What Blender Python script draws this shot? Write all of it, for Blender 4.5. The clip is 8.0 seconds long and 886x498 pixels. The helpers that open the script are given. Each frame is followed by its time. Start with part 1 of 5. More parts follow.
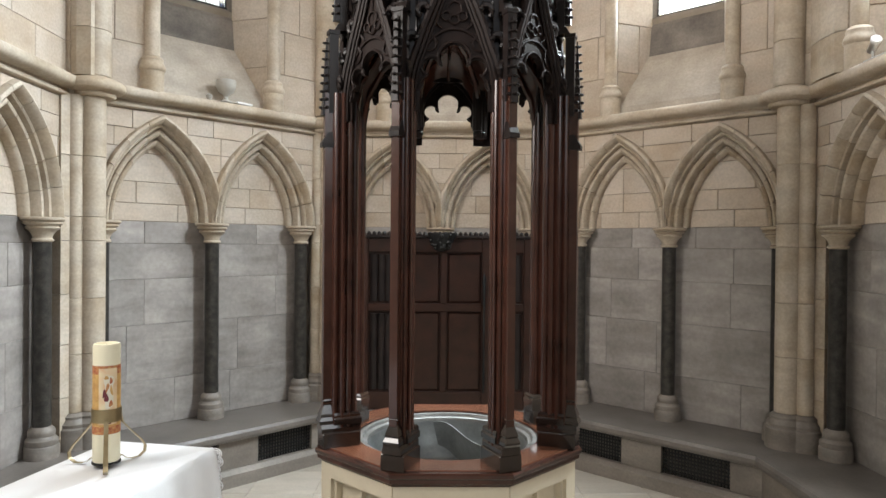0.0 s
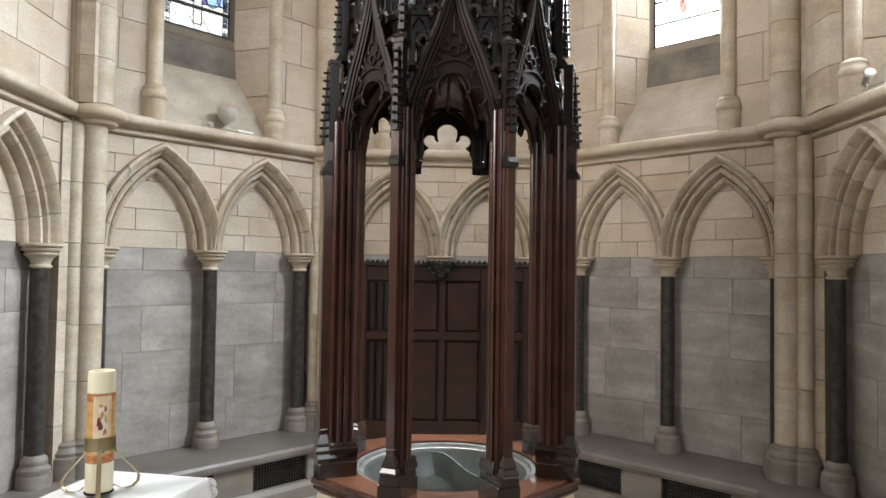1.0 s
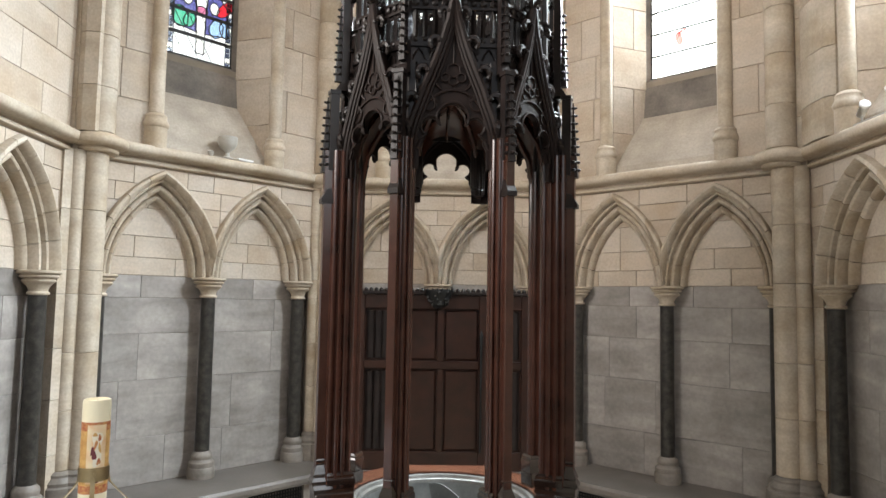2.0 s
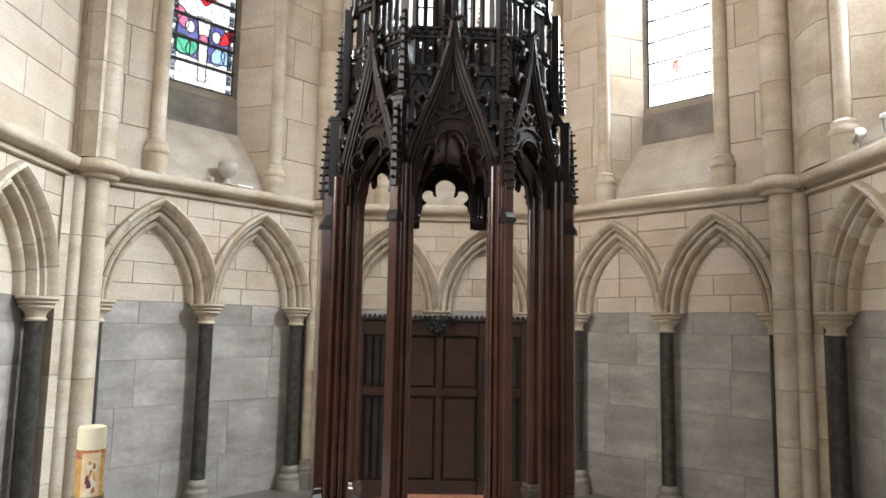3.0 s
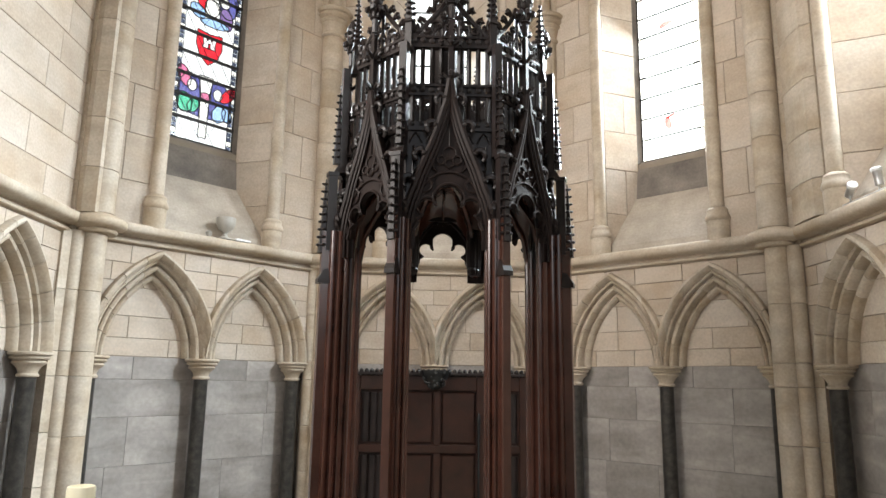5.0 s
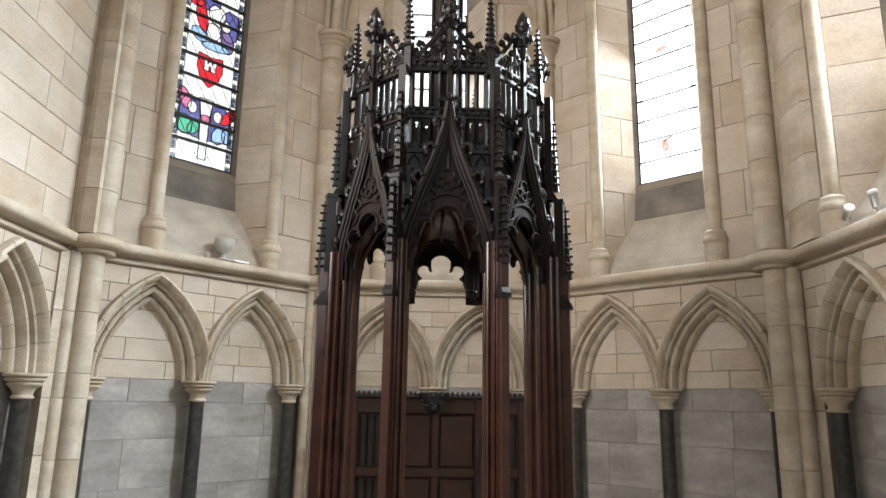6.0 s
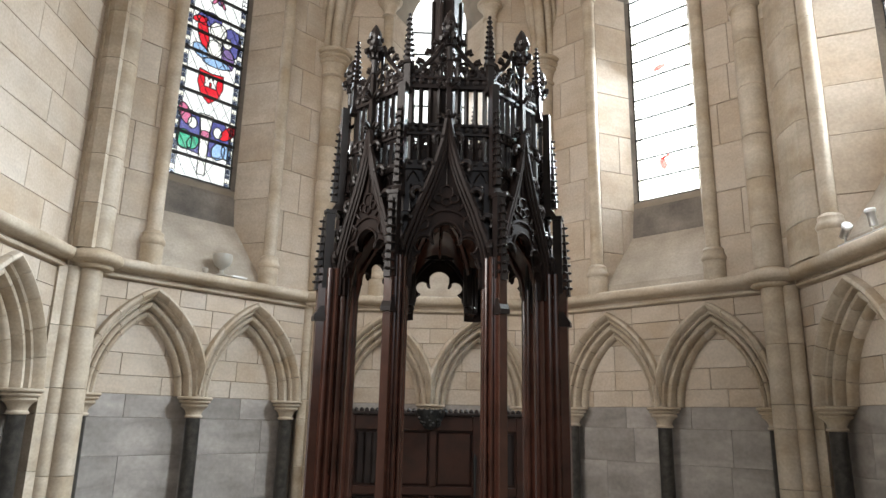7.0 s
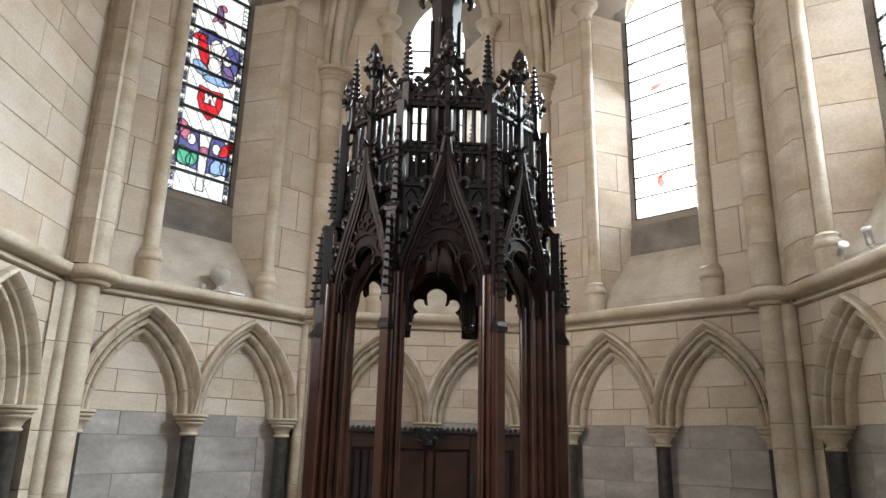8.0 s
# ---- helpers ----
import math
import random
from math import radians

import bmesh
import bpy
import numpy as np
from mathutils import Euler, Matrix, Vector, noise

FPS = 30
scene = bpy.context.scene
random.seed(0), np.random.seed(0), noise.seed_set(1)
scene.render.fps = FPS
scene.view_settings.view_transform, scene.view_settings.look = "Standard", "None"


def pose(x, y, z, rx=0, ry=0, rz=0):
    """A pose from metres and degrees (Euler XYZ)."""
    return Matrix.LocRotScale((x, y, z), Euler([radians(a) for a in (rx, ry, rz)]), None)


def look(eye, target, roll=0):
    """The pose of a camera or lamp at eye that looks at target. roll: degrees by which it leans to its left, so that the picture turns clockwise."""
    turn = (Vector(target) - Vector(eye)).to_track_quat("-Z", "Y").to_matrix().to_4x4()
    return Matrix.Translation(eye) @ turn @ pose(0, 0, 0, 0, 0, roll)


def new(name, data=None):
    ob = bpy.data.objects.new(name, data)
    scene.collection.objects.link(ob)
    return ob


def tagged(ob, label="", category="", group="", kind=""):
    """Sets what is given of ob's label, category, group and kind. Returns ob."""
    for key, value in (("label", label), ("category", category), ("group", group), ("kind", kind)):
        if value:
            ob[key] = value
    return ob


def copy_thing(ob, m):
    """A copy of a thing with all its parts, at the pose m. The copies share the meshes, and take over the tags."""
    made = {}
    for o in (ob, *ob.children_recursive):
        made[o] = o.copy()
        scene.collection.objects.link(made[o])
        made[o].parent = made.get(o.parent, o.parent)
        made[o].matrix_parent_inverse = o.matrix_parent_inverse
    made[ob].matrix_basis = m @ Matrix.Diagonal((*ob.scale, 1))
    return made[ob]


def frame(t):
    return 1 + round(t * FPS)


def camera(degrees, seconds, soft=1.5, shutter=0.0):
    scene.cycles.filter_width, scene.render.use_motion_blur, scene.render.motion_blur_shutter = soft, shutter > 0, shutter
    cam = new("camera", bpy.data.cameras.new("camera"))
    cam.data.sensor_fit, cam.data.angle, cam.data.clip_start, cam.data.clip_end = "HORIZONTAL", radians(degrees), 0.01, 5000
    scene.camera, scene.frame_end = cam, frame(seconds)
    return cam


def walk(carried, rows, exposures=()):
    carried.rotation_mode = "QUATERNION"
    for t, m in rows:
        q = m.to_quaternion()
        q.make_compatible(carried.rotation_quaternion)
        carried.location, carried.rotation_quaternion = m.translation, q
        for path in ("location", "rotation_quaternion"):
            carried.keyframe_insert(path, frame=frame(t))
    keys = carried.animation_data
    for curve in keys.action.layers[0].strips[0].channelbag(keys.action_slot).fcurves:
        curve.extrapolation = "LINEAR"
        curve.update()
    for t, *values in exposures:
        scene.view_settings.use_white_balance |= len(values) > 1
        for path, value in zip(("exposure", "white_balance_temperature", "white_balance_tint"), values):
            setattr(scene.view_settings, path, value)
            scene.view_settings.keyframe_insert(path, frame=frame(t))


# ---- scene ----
cam = camera(65.85, 8.0)
EYE = (-0.094, -2.805, 1.687)
TURN = -1.031
# seconds, yaw, pitch, roll
ROWS = [
    (0.0, -0.102, -0.379, -0.522), (0.5, -0.152, 0.705, -0.653), (1.0, -0.19, 1.993, -0.818), (1.5, -0.22, 3.202, -0.942),
    (3.0, -0.304, 6.558, -1.074), (3.5, -0.343, 7.601, -1.023), (4.0, -0.39, 8.801, -0.965), (4.5, -0.432, 9.948, -0.888),
    (6.0, -0.567, 12.849, -0.959), (6.5, -0.613, 13.52, -1.074), (7.0, -0.674, 14.216, -1.21), (7.5, -0.739, 14.886, -1.313),
    (8.0, -0.83, 15.649, -1.394),
]
EXPOSURE = [(0.0, 0.02), (1.5, 0.08), (3.5, 0.25), (4.5, 0.25), (6.0, 0.0), (8.0, -0.23)]
walk(cam, [(t, pose(*EYE, 90 + p, 0, y + TURN) @ pose(0, 0, 0, 0, 0, -r)) for t, y, p, r in ROWS], EXPOSURE)

# ---- light ----
world = bpy.data.worlds.new("world")
scene.world = world
world.use_nodes = True
wn = world.node_tree
sky = wn.nodes.new("ShaderNodeTexSky")
sky.sky_type = "NISHITA"
sky.sun_disc = False
sky.sun_elevation, sky.sun_rotation = radians(38), radians(60)
wn.links.new(sky.outputs[0], wn.nodes["Background"].inputs[0])
wn.nodes["Background"].inputs[1].default_value = 0.15


def area(name, m, w, h, power, colour=(1, 1, 1), spread=180):
    d = bpy.data.lights.new(name, "AREA")
    d.shape, d.size, d.size_y, d.energy, d.color = "RECTANGLE", w, h, power, colour
    d.spread = radians(spread)
    ob = new(name, d)
    ob.matrix_world = m
    return ob


# ---- materials ----
def mat(name, colour, rough=0.7, metal=0.0, vary=0.12, scale=6.0, bump=0.15, fine=60.0, tint=None, spec=0.5, rand=0.0, coat=0.0, streak=0.0):
    """Two scales of colour variation and a fine relief; rand: difference from piece to piece."""
    m = bpy.data.materials.new(name)
    m.use_nodes = True
    nt = m.node_tree
    b = nt.nodes["Principled BSDF"]
    tc = nt.nodes.new("ShaderNodeTexCoord")
    oi = nt.nodes.new("ShaderNodeObjectInfo")
    off = nt.nodes.new("ShaderNodeVectorMath")
    off.operation = "MULTIPLY_ADD"
    off.inputs[1].default_value = (1, 1, 1)
    com = nt.nodes.new("ShaderNodeCombineXYZ")
    mul = nt.nodes.new("ShaderNodeMath")
    mul.operation = "MULTIPLY"
    mul.inputs[1].default_value = 37.0
    nt.links.new(oi.outputs["Random"], mul.inputs[0])
    nt.links.new(mul.outputs[0], com.inputs[0])
    nt.links.new(mul.outputs[0], com.inputs[2])
    nt.links.new(tc.outputs["Object"], off.inputs[0])
    nt.links.new(com.outputs[0], off.inputs[2])
    n1 = nt.nodes.new("ShaderNodeTexNoise")
    n1.inputs["Scale"].default_value, n1.inputs["Detail"].default_value = scale, 5
    n2 = nt.nodes.new("ShaderNodeTexNoise")
    n2.inputs["Scale"].default_value, n2.inputs["Detail"].default_value = fine, 4
    for n in (n1, n2):
        nt.links.new(off.outputs[0], n.inputs["Vector"])
    c2 = tint or [x * 0.6 for x in colour]
    ramp = nt.nodes.new("ShaderNodeMix")
    ramp.data_type = "RGBA"
    ramp.inputs[6].default_value = (*colour, 1)
    ramp.inputs[7].default_value = (*c2, 1)
    mr = nt.nodes.new("ShaderNodeMapRange")
    mr.inputs[1].default_value, mr.inputs[2].default_value = 0.35, 0.75
    mr.inputs[3].default_value, mr.inputs[4].default_value = 0.0, min(1.0, vary * 4)
    nt.links.new(n1.outputs[0], mr.inputs[0])
    rt = nt.nodes.new("ShaderNodeMapRange")
    rt.inputs[3].default_value, rt.inputs[4].default_value = -rand * 2.0, rand * 5.0
    sep = nt.nodes.new("ShaderNodeMath")
    sep.operation = "FRACT"
    nt.links.new(mul.outputs[0], sep.inputs[0])
    nt.links.new(sep.outputs[0], rt.inputs[0])
    tot = nt.nodes.new("ShaderNodeMath")
    tot.operation, tot.use_clamp = "ADD", True
    nt.links.new(mr.outputs[0], tot.inputs[0])
    nt.links.new(rt.outputs[0], tot.inputs[1])
    nt.links.new(tot.outputs[0], ramp.inputs[0])
    hsv = nt.nodes.new("ShaderNodeHueSaturation")
    val = nt.nodes.new("ShaderNodeMapRange")
    val.inputs[3].default_value, val.inputs[4].default_value = 1 - rand, 1 + rand
    nt.links.new(oi.outputs["Random"], val.inputs[0])
    grain = nt.nodes.new("ShaderNodeMapRange")
    grain.inputs[1].default_value, grain.inputs[2].default_value = 0.3, 0.7
    grain.inputs[3].default_value, grain.inputs[4].default_value = 1 - vary * 0.35, 1 + vary * 0.35
    nt.links.new(n2.outputs[0], grain.inputs[0])
    vm = nt.nodes.new("ShaderNodeMath")
    vm.operation = "MULTIPLY"
    nt.links.new(val.outputs[0], vm.inputs[0])
    nt.links.new(grain.outputs[0], vm.inputs[1])
    last = vm
    if streak:
        # long level clouds and stains
        mp, n3, sr, sm3 = [nt.nodes.new("ShaderNode" + n) for n in ("Mapping", "TexNoise", "MapRange", "Math")]
        mp.inputs["Scale"].default_value = (1.3, 1.3, 5.5)
        n3.inputs["Scale"].default_value, n3.inputs["Detail"].default_value, n3.inputs["Distortion"].default_value = 1.6, 7, 0.6
        sr.inputs[1].default_value, sr.inputs[2].default_value = 0.3, 0.7
        sr.inputs[3].default_value, sr.inputs[4].default_value = 1 - streak, 1 + streak
        sm3.operation = "MULTIPLY"
        nt.links.new(off.outputs[0], mp.inputs["Vector"])
        nt.links.new(mp.outputs[0], n3.inputs["Vector"])
        nt.links.new(n3.outputs[0], sr.inputs[0])
        nt.links.new(vm.outputs[0], sm3.inputs[0])
        nt.links.new(sr.outputs[0], sm3.inputs[1])
        last = sm3
    nt.links.new(last.outputs[0], hsv.inputs["Value"])
    nt.links.new(ramp.outputs[2], hsv.inputs["Color"])
    nt.links.new(hsv.outputs[0], b.inputs["Base Color"])
    b.inputs["Roughness"].default_value = rough
    b.inputs["Metallic"].default_value = metal
    b.inputs["Specular IOR Level"].default_value = spec
    b.inputs["Coat Weight"].default_value = coat
    b.inputs["Coat Roughness"].default_value = 0.15
    if bump:
        bp = nt.nodes.new("ShaderNodeBump")
        bp.inputs["Strength"].default_value, bp.inputs["Distance"].default_value = bump, 0.006
        add = nt.nodes.new("ShaderNodeMath")
        add.operation = "ADD"
        nt.links.new(n1.outputs[0], add.inputs[0])
        nt.links.new(n2.outputs[0], add.inputs[1])
        nt.links.new(add.outputs[0], bp.inputs["Height"])
        nt.links.new(bp.outputs[0], b.inputs["Normal"])
    return m


CREAM = mat("cream_limestone", (0.505, 0.438, 0.370), 0.75, vary=0.28, scale=2.6, bump=0.10, tint=(0.40, 0.312, 0.228), rand=0.065, streak=0.08)
DRESSED = mat("dressed_limestone", (0.48, 0.415, 0.338), 0.65, vary=0.30, scale=4, bump=0.08, tint=(0.34, 0.262, 0.178), rand=0.035, streak=0.12)
GREY = mat("grey_marble_slab", (0.345, 0.312, 0.290), 0.48, vary=0.30, scale=2.2, bump=0.05, fine=38, tint=(0.20, 0.178, 0.163), rand=0.05, streak=0.22)
BENCHST = mat("dark_bench_stone", (0.155, 0.135, 0.120), 0.40, vary=0.3, scale=3, bump=0.08, tint=(0.10, 0.086, 0.075), rand=0.05, streak=0.15)
MORTAR = mat("lime_mortar", (0.25, 0.21, 0.165), 0.9, bump=0.2)
RISERST = mat("bench_riser_stone", (0.215, 0.188, 0.162), 0.55, vary=0.3, scale=3, bump=0.1, tint=(0.15, 0.126, 0.105), rand=0.05, streak=0.18)
BASEST = mat("base_stone", (0.235, 0.205, 0.176), 0.55, vary=0.25, scale=9, tint=(0.14, 0.118, 0.098), bump=0.1, streak=0.15)
BLACKM = mat("dark_marble", (0.022, 0.020, 0.018), 0.32, spec=0.35, vary=0.5, scale=22, fine=120, tint=(0.065, 0.058, 0.050), bump=0.04)
OAK = mat("dark_oak", (0.058, 0.0215, 0.0145), 0.20, spec=0.5, vary=0.2, scale=9, fine=70, tint=(0.02, 0.008, 0.005), bump=0.08)
SCREENOAK = mat("old_screen_oak", (0.032, 0.0125, 0.0082), 0.36, spec=0.28, vary=0.25, scale=9, fine=70, tint=(0.014, 0.007, 0.005), bump=0.08)
OAKMID = mat("polished_oak", (0.17, 0.066, 0.036), 0.20, vary=0.5, scale=7, fine=80, tint=(0.10, 0.036, 0.018), bump=0.03, coat=0.8)
OAKBLACK = mat("blackened_oak", (0.020, 0.0145, 0.0135), 0.30, spec=0.22, vary=0.2, scale=9, fine=70, tint=(0.007, 0.0055, 0.005), bump=0.1)
OAKGABLE = mat("carved_gable_oak", (0.0165, 0.0095, 0.0078), 0.48, spec=0.14, vary=0.3, scale=14, fine=70, tint=(0.009, 0.0055, 0.0045), bump=0.12)
OAKFOOT = mat("glossy_black_oak", (0.020, 0.011, 0.008), 0.12, spec=0.5, vary=0.2, scale=9, fine=70, tint=(0.010, 0.006, 0.005), bump=0.04, coat=0.6)
FONTW = mat("cream_font_stone", (0.62, 0.55, 0.42), 0.5, vary=0.06, scale=5, bump=0.05, tint=(0.55, 0.46, 0.33))
FLOORM = mat("pale_floor_stone", (0.40, 0.355, 0.30), 0.45, vary=0.15, scale=4, bump=0.05, tint=(0.32, 0.275, 0.22), rand=0.08, streak=0.08)
LINEN = mat("white_linen", (0.82, 0.82, 0.83), 0.85, vary=0.03, scale=9, fine=300, bump=0.15)
WAX = mat("ivory_wax", (0.86, 0.80, 0.60), 0.45, vary=0.04, scale=12, bump=0.04, tint=(0.8, 0.7, 0.45))
BRASS = mat("aged_brass", (0.42, 0.33, 0.19), 0.38, metal=0.9, vary=0.15, scale=20, bump=0.05)
PLASTER = mat("pale_plaster", (0.55, 0.5, 0.42), 0.85, vary=0.08, scale=2)
LEAD = mat("lead_basin", (0.17, 0.175, 0.17), 0.4, metal=0.3, vary=0.25, scale=10, tint=(0.08, 0.085, 0.08), bump=0.2)
IRON = mat("black_iron", (0.02, 0.02, 0.02), 0.5, metal=0.6)


# ---- mesh helpers ----
def part(name, bm, material, parent=None, label="", smooth=False, m=None):
    me = bpy.data.meshes.new(name)
    bmesh.ops.recalc_face_normals(bm, faces=bm.faces)
    bm.to_mesh(me)
    bm.free()
    for p in me.polygons:
        p.use_smooth = smooth
    me.materials.append(material)
    if smooth:
        me.set_sharp_from_angle(angle=radians(38))
    ob = new(name, me)
    if m is not None:
        ob.matrix_basis = m
    if parent:
        ob.parent = parent
    if label:
        ob["label"] = label
    return ob


def empty(name, m, label, category, group="", kind=""):
    ob = new(name)
    ob.empty_display_size = 0.1
    ob.matrix_basis = m
    return tagged(ob, label, category, group, kind)


def add_box(bm, x0, x1, y0, y1, z0, z1, bev=0.0):
    vs = [bm.verts.new((x, y, z)) for z in (z0, z1) for x, y in ((x0, y0), (x1, y0), (x1, y1), (x0, y1))]
    fs = [bm.faces.new([vs[i] for i in q]) for q in ((3, 2, 1, 0), (4, 5, 6, 7), (0, 1, 5, 4), (1, 2, 6, 5), (2, 3, 7, 6), (3, 0, 4, 7))]
    if bev:
        es = list({e for f in fs for e in f.edges})
        bmesh.ops.bevel(bm, geom=es, offset=bev, segments=1, affect="EDGES")
    return vs


def add_lathe(bm, prof, n=20, cx=0.0, cy=0.0, rot=0.0, cap=True, sx=1.0):
    """prof: (radius, z) from bottom to top."""
    rings = []
    for r, z in prof:
        rings.append([bm.verts.new((cx + sx * r * math.cos(rot + 2 * math.pi * i / n), cy + r * math.sin(rot + 2 * math.pi * i / n), z)) for i in range(n)])
    for a, b in zip(rings, rings[1:]):
        for i in range(n):
            j = (i + 1) % n
            bm.faces.new((a[i], a[j], b[j], b[i]))
    if cap:
        bm.faces.new(rings[0][::-1])
        bm.faces.new(rings[-1])
    return rings


def add_prism(bm, poly, z0, z1):
    """A plan outline raised from z0 to z1."""
    a = [bm.verts.new((x, y, z0)) for x, y in poly]
    b = [bm.verts.new((x, y, z1)) for x, y in poly]
    n = len(poly)
    for i in range(n):
        j = (i + 1) % n
        bm.faces.new((a[i], a[j], b[j], b[i]))
    bm.faces.new(a[::-1])
    bm.faces.new(b)


def add_loft(bm, loops, closed=True, caps=True):
    rows = [[bm.verts.new(p) for p in l] for l in loops]
    n = len(rows[0])
    for a, b in zip(rows, rows[1:]):
        for i in range(n if closed else n - 1):
            j = (i + 1) % n
            bm.faces.new((a[i], a[j], b[j], b[i]))
    if caps and closed:
        bm.faces.new(rows[0][::-1])
        bm.faces.new(rows[-1])


def add_tube(bm, pts, r, n=8, taper=None):
    pts = [Vector(p) for p in pts]
    loops = []
    up = Vector((0.123, 0.456, 0.88)).normalized()
    for i, p in enumerate(pts):
        d = (pts[min(i + 1, len(pts) - 1)] - pts[max(i - 1, 0)]).normalized()
        u = d.cross(up).normalized()
        v = d.cross(u)
        rr = r if taper is None else r * taper[i]
        loops.append([p + u * rr * math.cos(2 * math.pi * k / n) + v * rr * math.sin(2 * math.pi * k / n) for k in range(n)])
    add_loft(bm, loops)


# ---- plan ----
S, APO = 1.955, 2.942
A1, A2 = radians(45.0), radians(90.0)
BENCH = 0.392
SPRING, STRING = 1.825, 2.66
TOP = 7.2


def wall_frame(k):
    """x along the wall (to the right for one who faces it), y into the wall, z up; origin on the floor at the middle of the bay."""
    s = 1 if k >= 0 else -1
    p = Vector((S / 2, APO, 0))
    if k == 0:
        o, e = Vector((0, APO, 0)), Vector((1, 0, 0))
    else:
        e1 = Vector((math.cos(A1), -math.sin(A1), 0))
        e2 = Vector((math.cos(A2), -math.sin(A2), 0))
        o, e = (p + e1 * S / 2, e1) if abs(k) == 1 else (p + e1 * S + e2 * S / 2, e2)
        if s < 0:
            o, e = Vector((-o.x, o.y, 0)), Vector((e.x, -e.y, 0))
    y = Vector((0, 0, 1)).cross(e)
    m = Matrix.Identity(4)
    m.col[0][:3], m.col[1][:3], m.col[3][:3] = e, y, o
    return m


FRAMES = {k: wall_frame(k) for k in (-2, -1, 0, 1, 2)}

# ---- daylight at the windows, and added fill lamps ----
GLOW_L, GLOW_B, GLOW_R = 2.4, 5.0, 13.0
for k, power, low, spread in ((-1, 9, 3.5, 110), (0, 75, 3.5, 110), (1, 135, 3.5, 110), (2, 125, 2.8, 84)):
    area("window_light", FRAMES[k] @ look((0, 0.46, 4.5), (0, -1, low)), 0.53, 1.9, power, (0.82, 0.93, 1.0), spread)
# fill lamps added at made-up openings in the unseen enclosing walls
area("window_light_rear", look((0, -7.7, 4.4), (0, 0, 1.5)), 3.0, 3.4, 39, (1.0, 0.97, 0.95))
area("window_light_nave_right", look((2.6, -4.0, 4.1), (-2.0, 0.6, 0.5)), 1.9, 3.2, 24, (0.95, 0.98, 1.0), 110)
area("window_light_nave_left", look((-2.6, -1.5, 4.1), (2.3, 1.6, 3.5)), 1.4, 2.8, 118, (1.0, 0.945, 0.89), 130)

# ---- masonry ----
_stones = {}


def stone_mesh(w, h, d, material):
    ch = 0.002 if material is GREY else 0.003
    key = (round(w, 3), round(h, 3), round(d, 3), material.name)
    if key not in _stones:
        hw, hh = w / 2, h / 2
        v = [(x, 0, z) for x, z in ((-hw, -hh), (hw, -hh), (hw, hh), (-hw, hh))]
        v += [(x, -d + ch, z) for x, z in ((-hw, -hh), (hw, -hh), (hw, hh), (-hw, hh))]
        v += [(x, -d, z) for x, z in ((-hw + ch, -hh + ch), (hw - ch, -hh + ch), (hw - ch, hh - ch), (-hw + ch, hh - ch))]
        f = [(8, 9, 10, 11)]
        for i in range(4):
            j = (i + 1) % 4
            f += [(4 + i, 4 + j, 8 + j, 8 + i), (i, j, 4 + j, 4 + i)]
        me = bpy.data.meshes.new("stone")
        me.from_pydata(v, [], f)
        me.materials.append(material)
        _stones[key] = me
    return _stones[key]


def lay(parent, m, w, h, d, material, name="stone", tilt=0.0):
    ob = new(name, stone_mesh(w, h, d, material))
    ob.parent = parent
    ob.matrix_basis = m
    return ob


def ashlar(parent, m, u0, u1, z0, z1, material, courses, length=0.5, gap=0.005, d=0.02, seed=1, snap=0.02):
    """Coursed blocks on the plane m (x along, z up, y into the wall)."""
    rng = random.Random(seed)
    z, row = z0, 0
    while z < z1 - 0.03:
        h = courses[row % len(courses)]
        if z + h > z1 - 0.06:
            h = z1 - z
        u = u0
        first = True
        while u < u1 - 0.01:
            w = length * rng.choice((0.7, 0.85, 1.0, 1.2, 1.35))
            if first and row % 2:
                w *= 0.55
            first = False
            w = round(w / snap) * snap
            if u + w > u1 - 0.1:
                w = u1 - u
            dd = d + rng.uniform(-0.0015, 0.0015)
            lay(parent, m @ pose(u + w / 2, 0, z + h / 2, rng.uniform(-0.15, 0.15), 0, rng.uniform(-0.2, 0.2)), w - gap, h - gap, round(dd, 3), material)
            u += w
        z += h
        row += 1


# arcade geometry: two pointed arches to a bay
AH, AC = 0.401, 0.3695
COLU = 0.779
SHIFT = {-2: -0.033, 2: 0.033}
R_IN, R_HOOD = 0.6495, 0.8245
DEEP = 0.138


def arch_z(x, r):
    """Height over the springing of the arch of radius r at x from its middle; 0 outside."""
    q = r * r - (abs(x) + AC) ** 2
    return math.sqrt(q) if q > 0 else 0.0


PROF = [(0.745, DEEP), (0.745, 0.100), (0.752, 0.082), (0.764, 0.074), (0.776, 0.082), (0.781, 0.100), (0.790, 0.098), (0.793, 0.046), (0.800, 0.028),
        (0.812, 0.022), (0.824, 0.030), (0.830, 0.052), (0.838, 0.050), (0.840, 0.008), (0.848, 0.000), (0.856, 0.004), (0.862, -0.020), (0.870, -0.044), (0.884, -0.056),
        (0.900, -0.048), (0.907, -0.026), (0.907, 0.012)]


PROF = [(R_IN + (r - 0.745) * 1.08, y) for r, y in PROF]


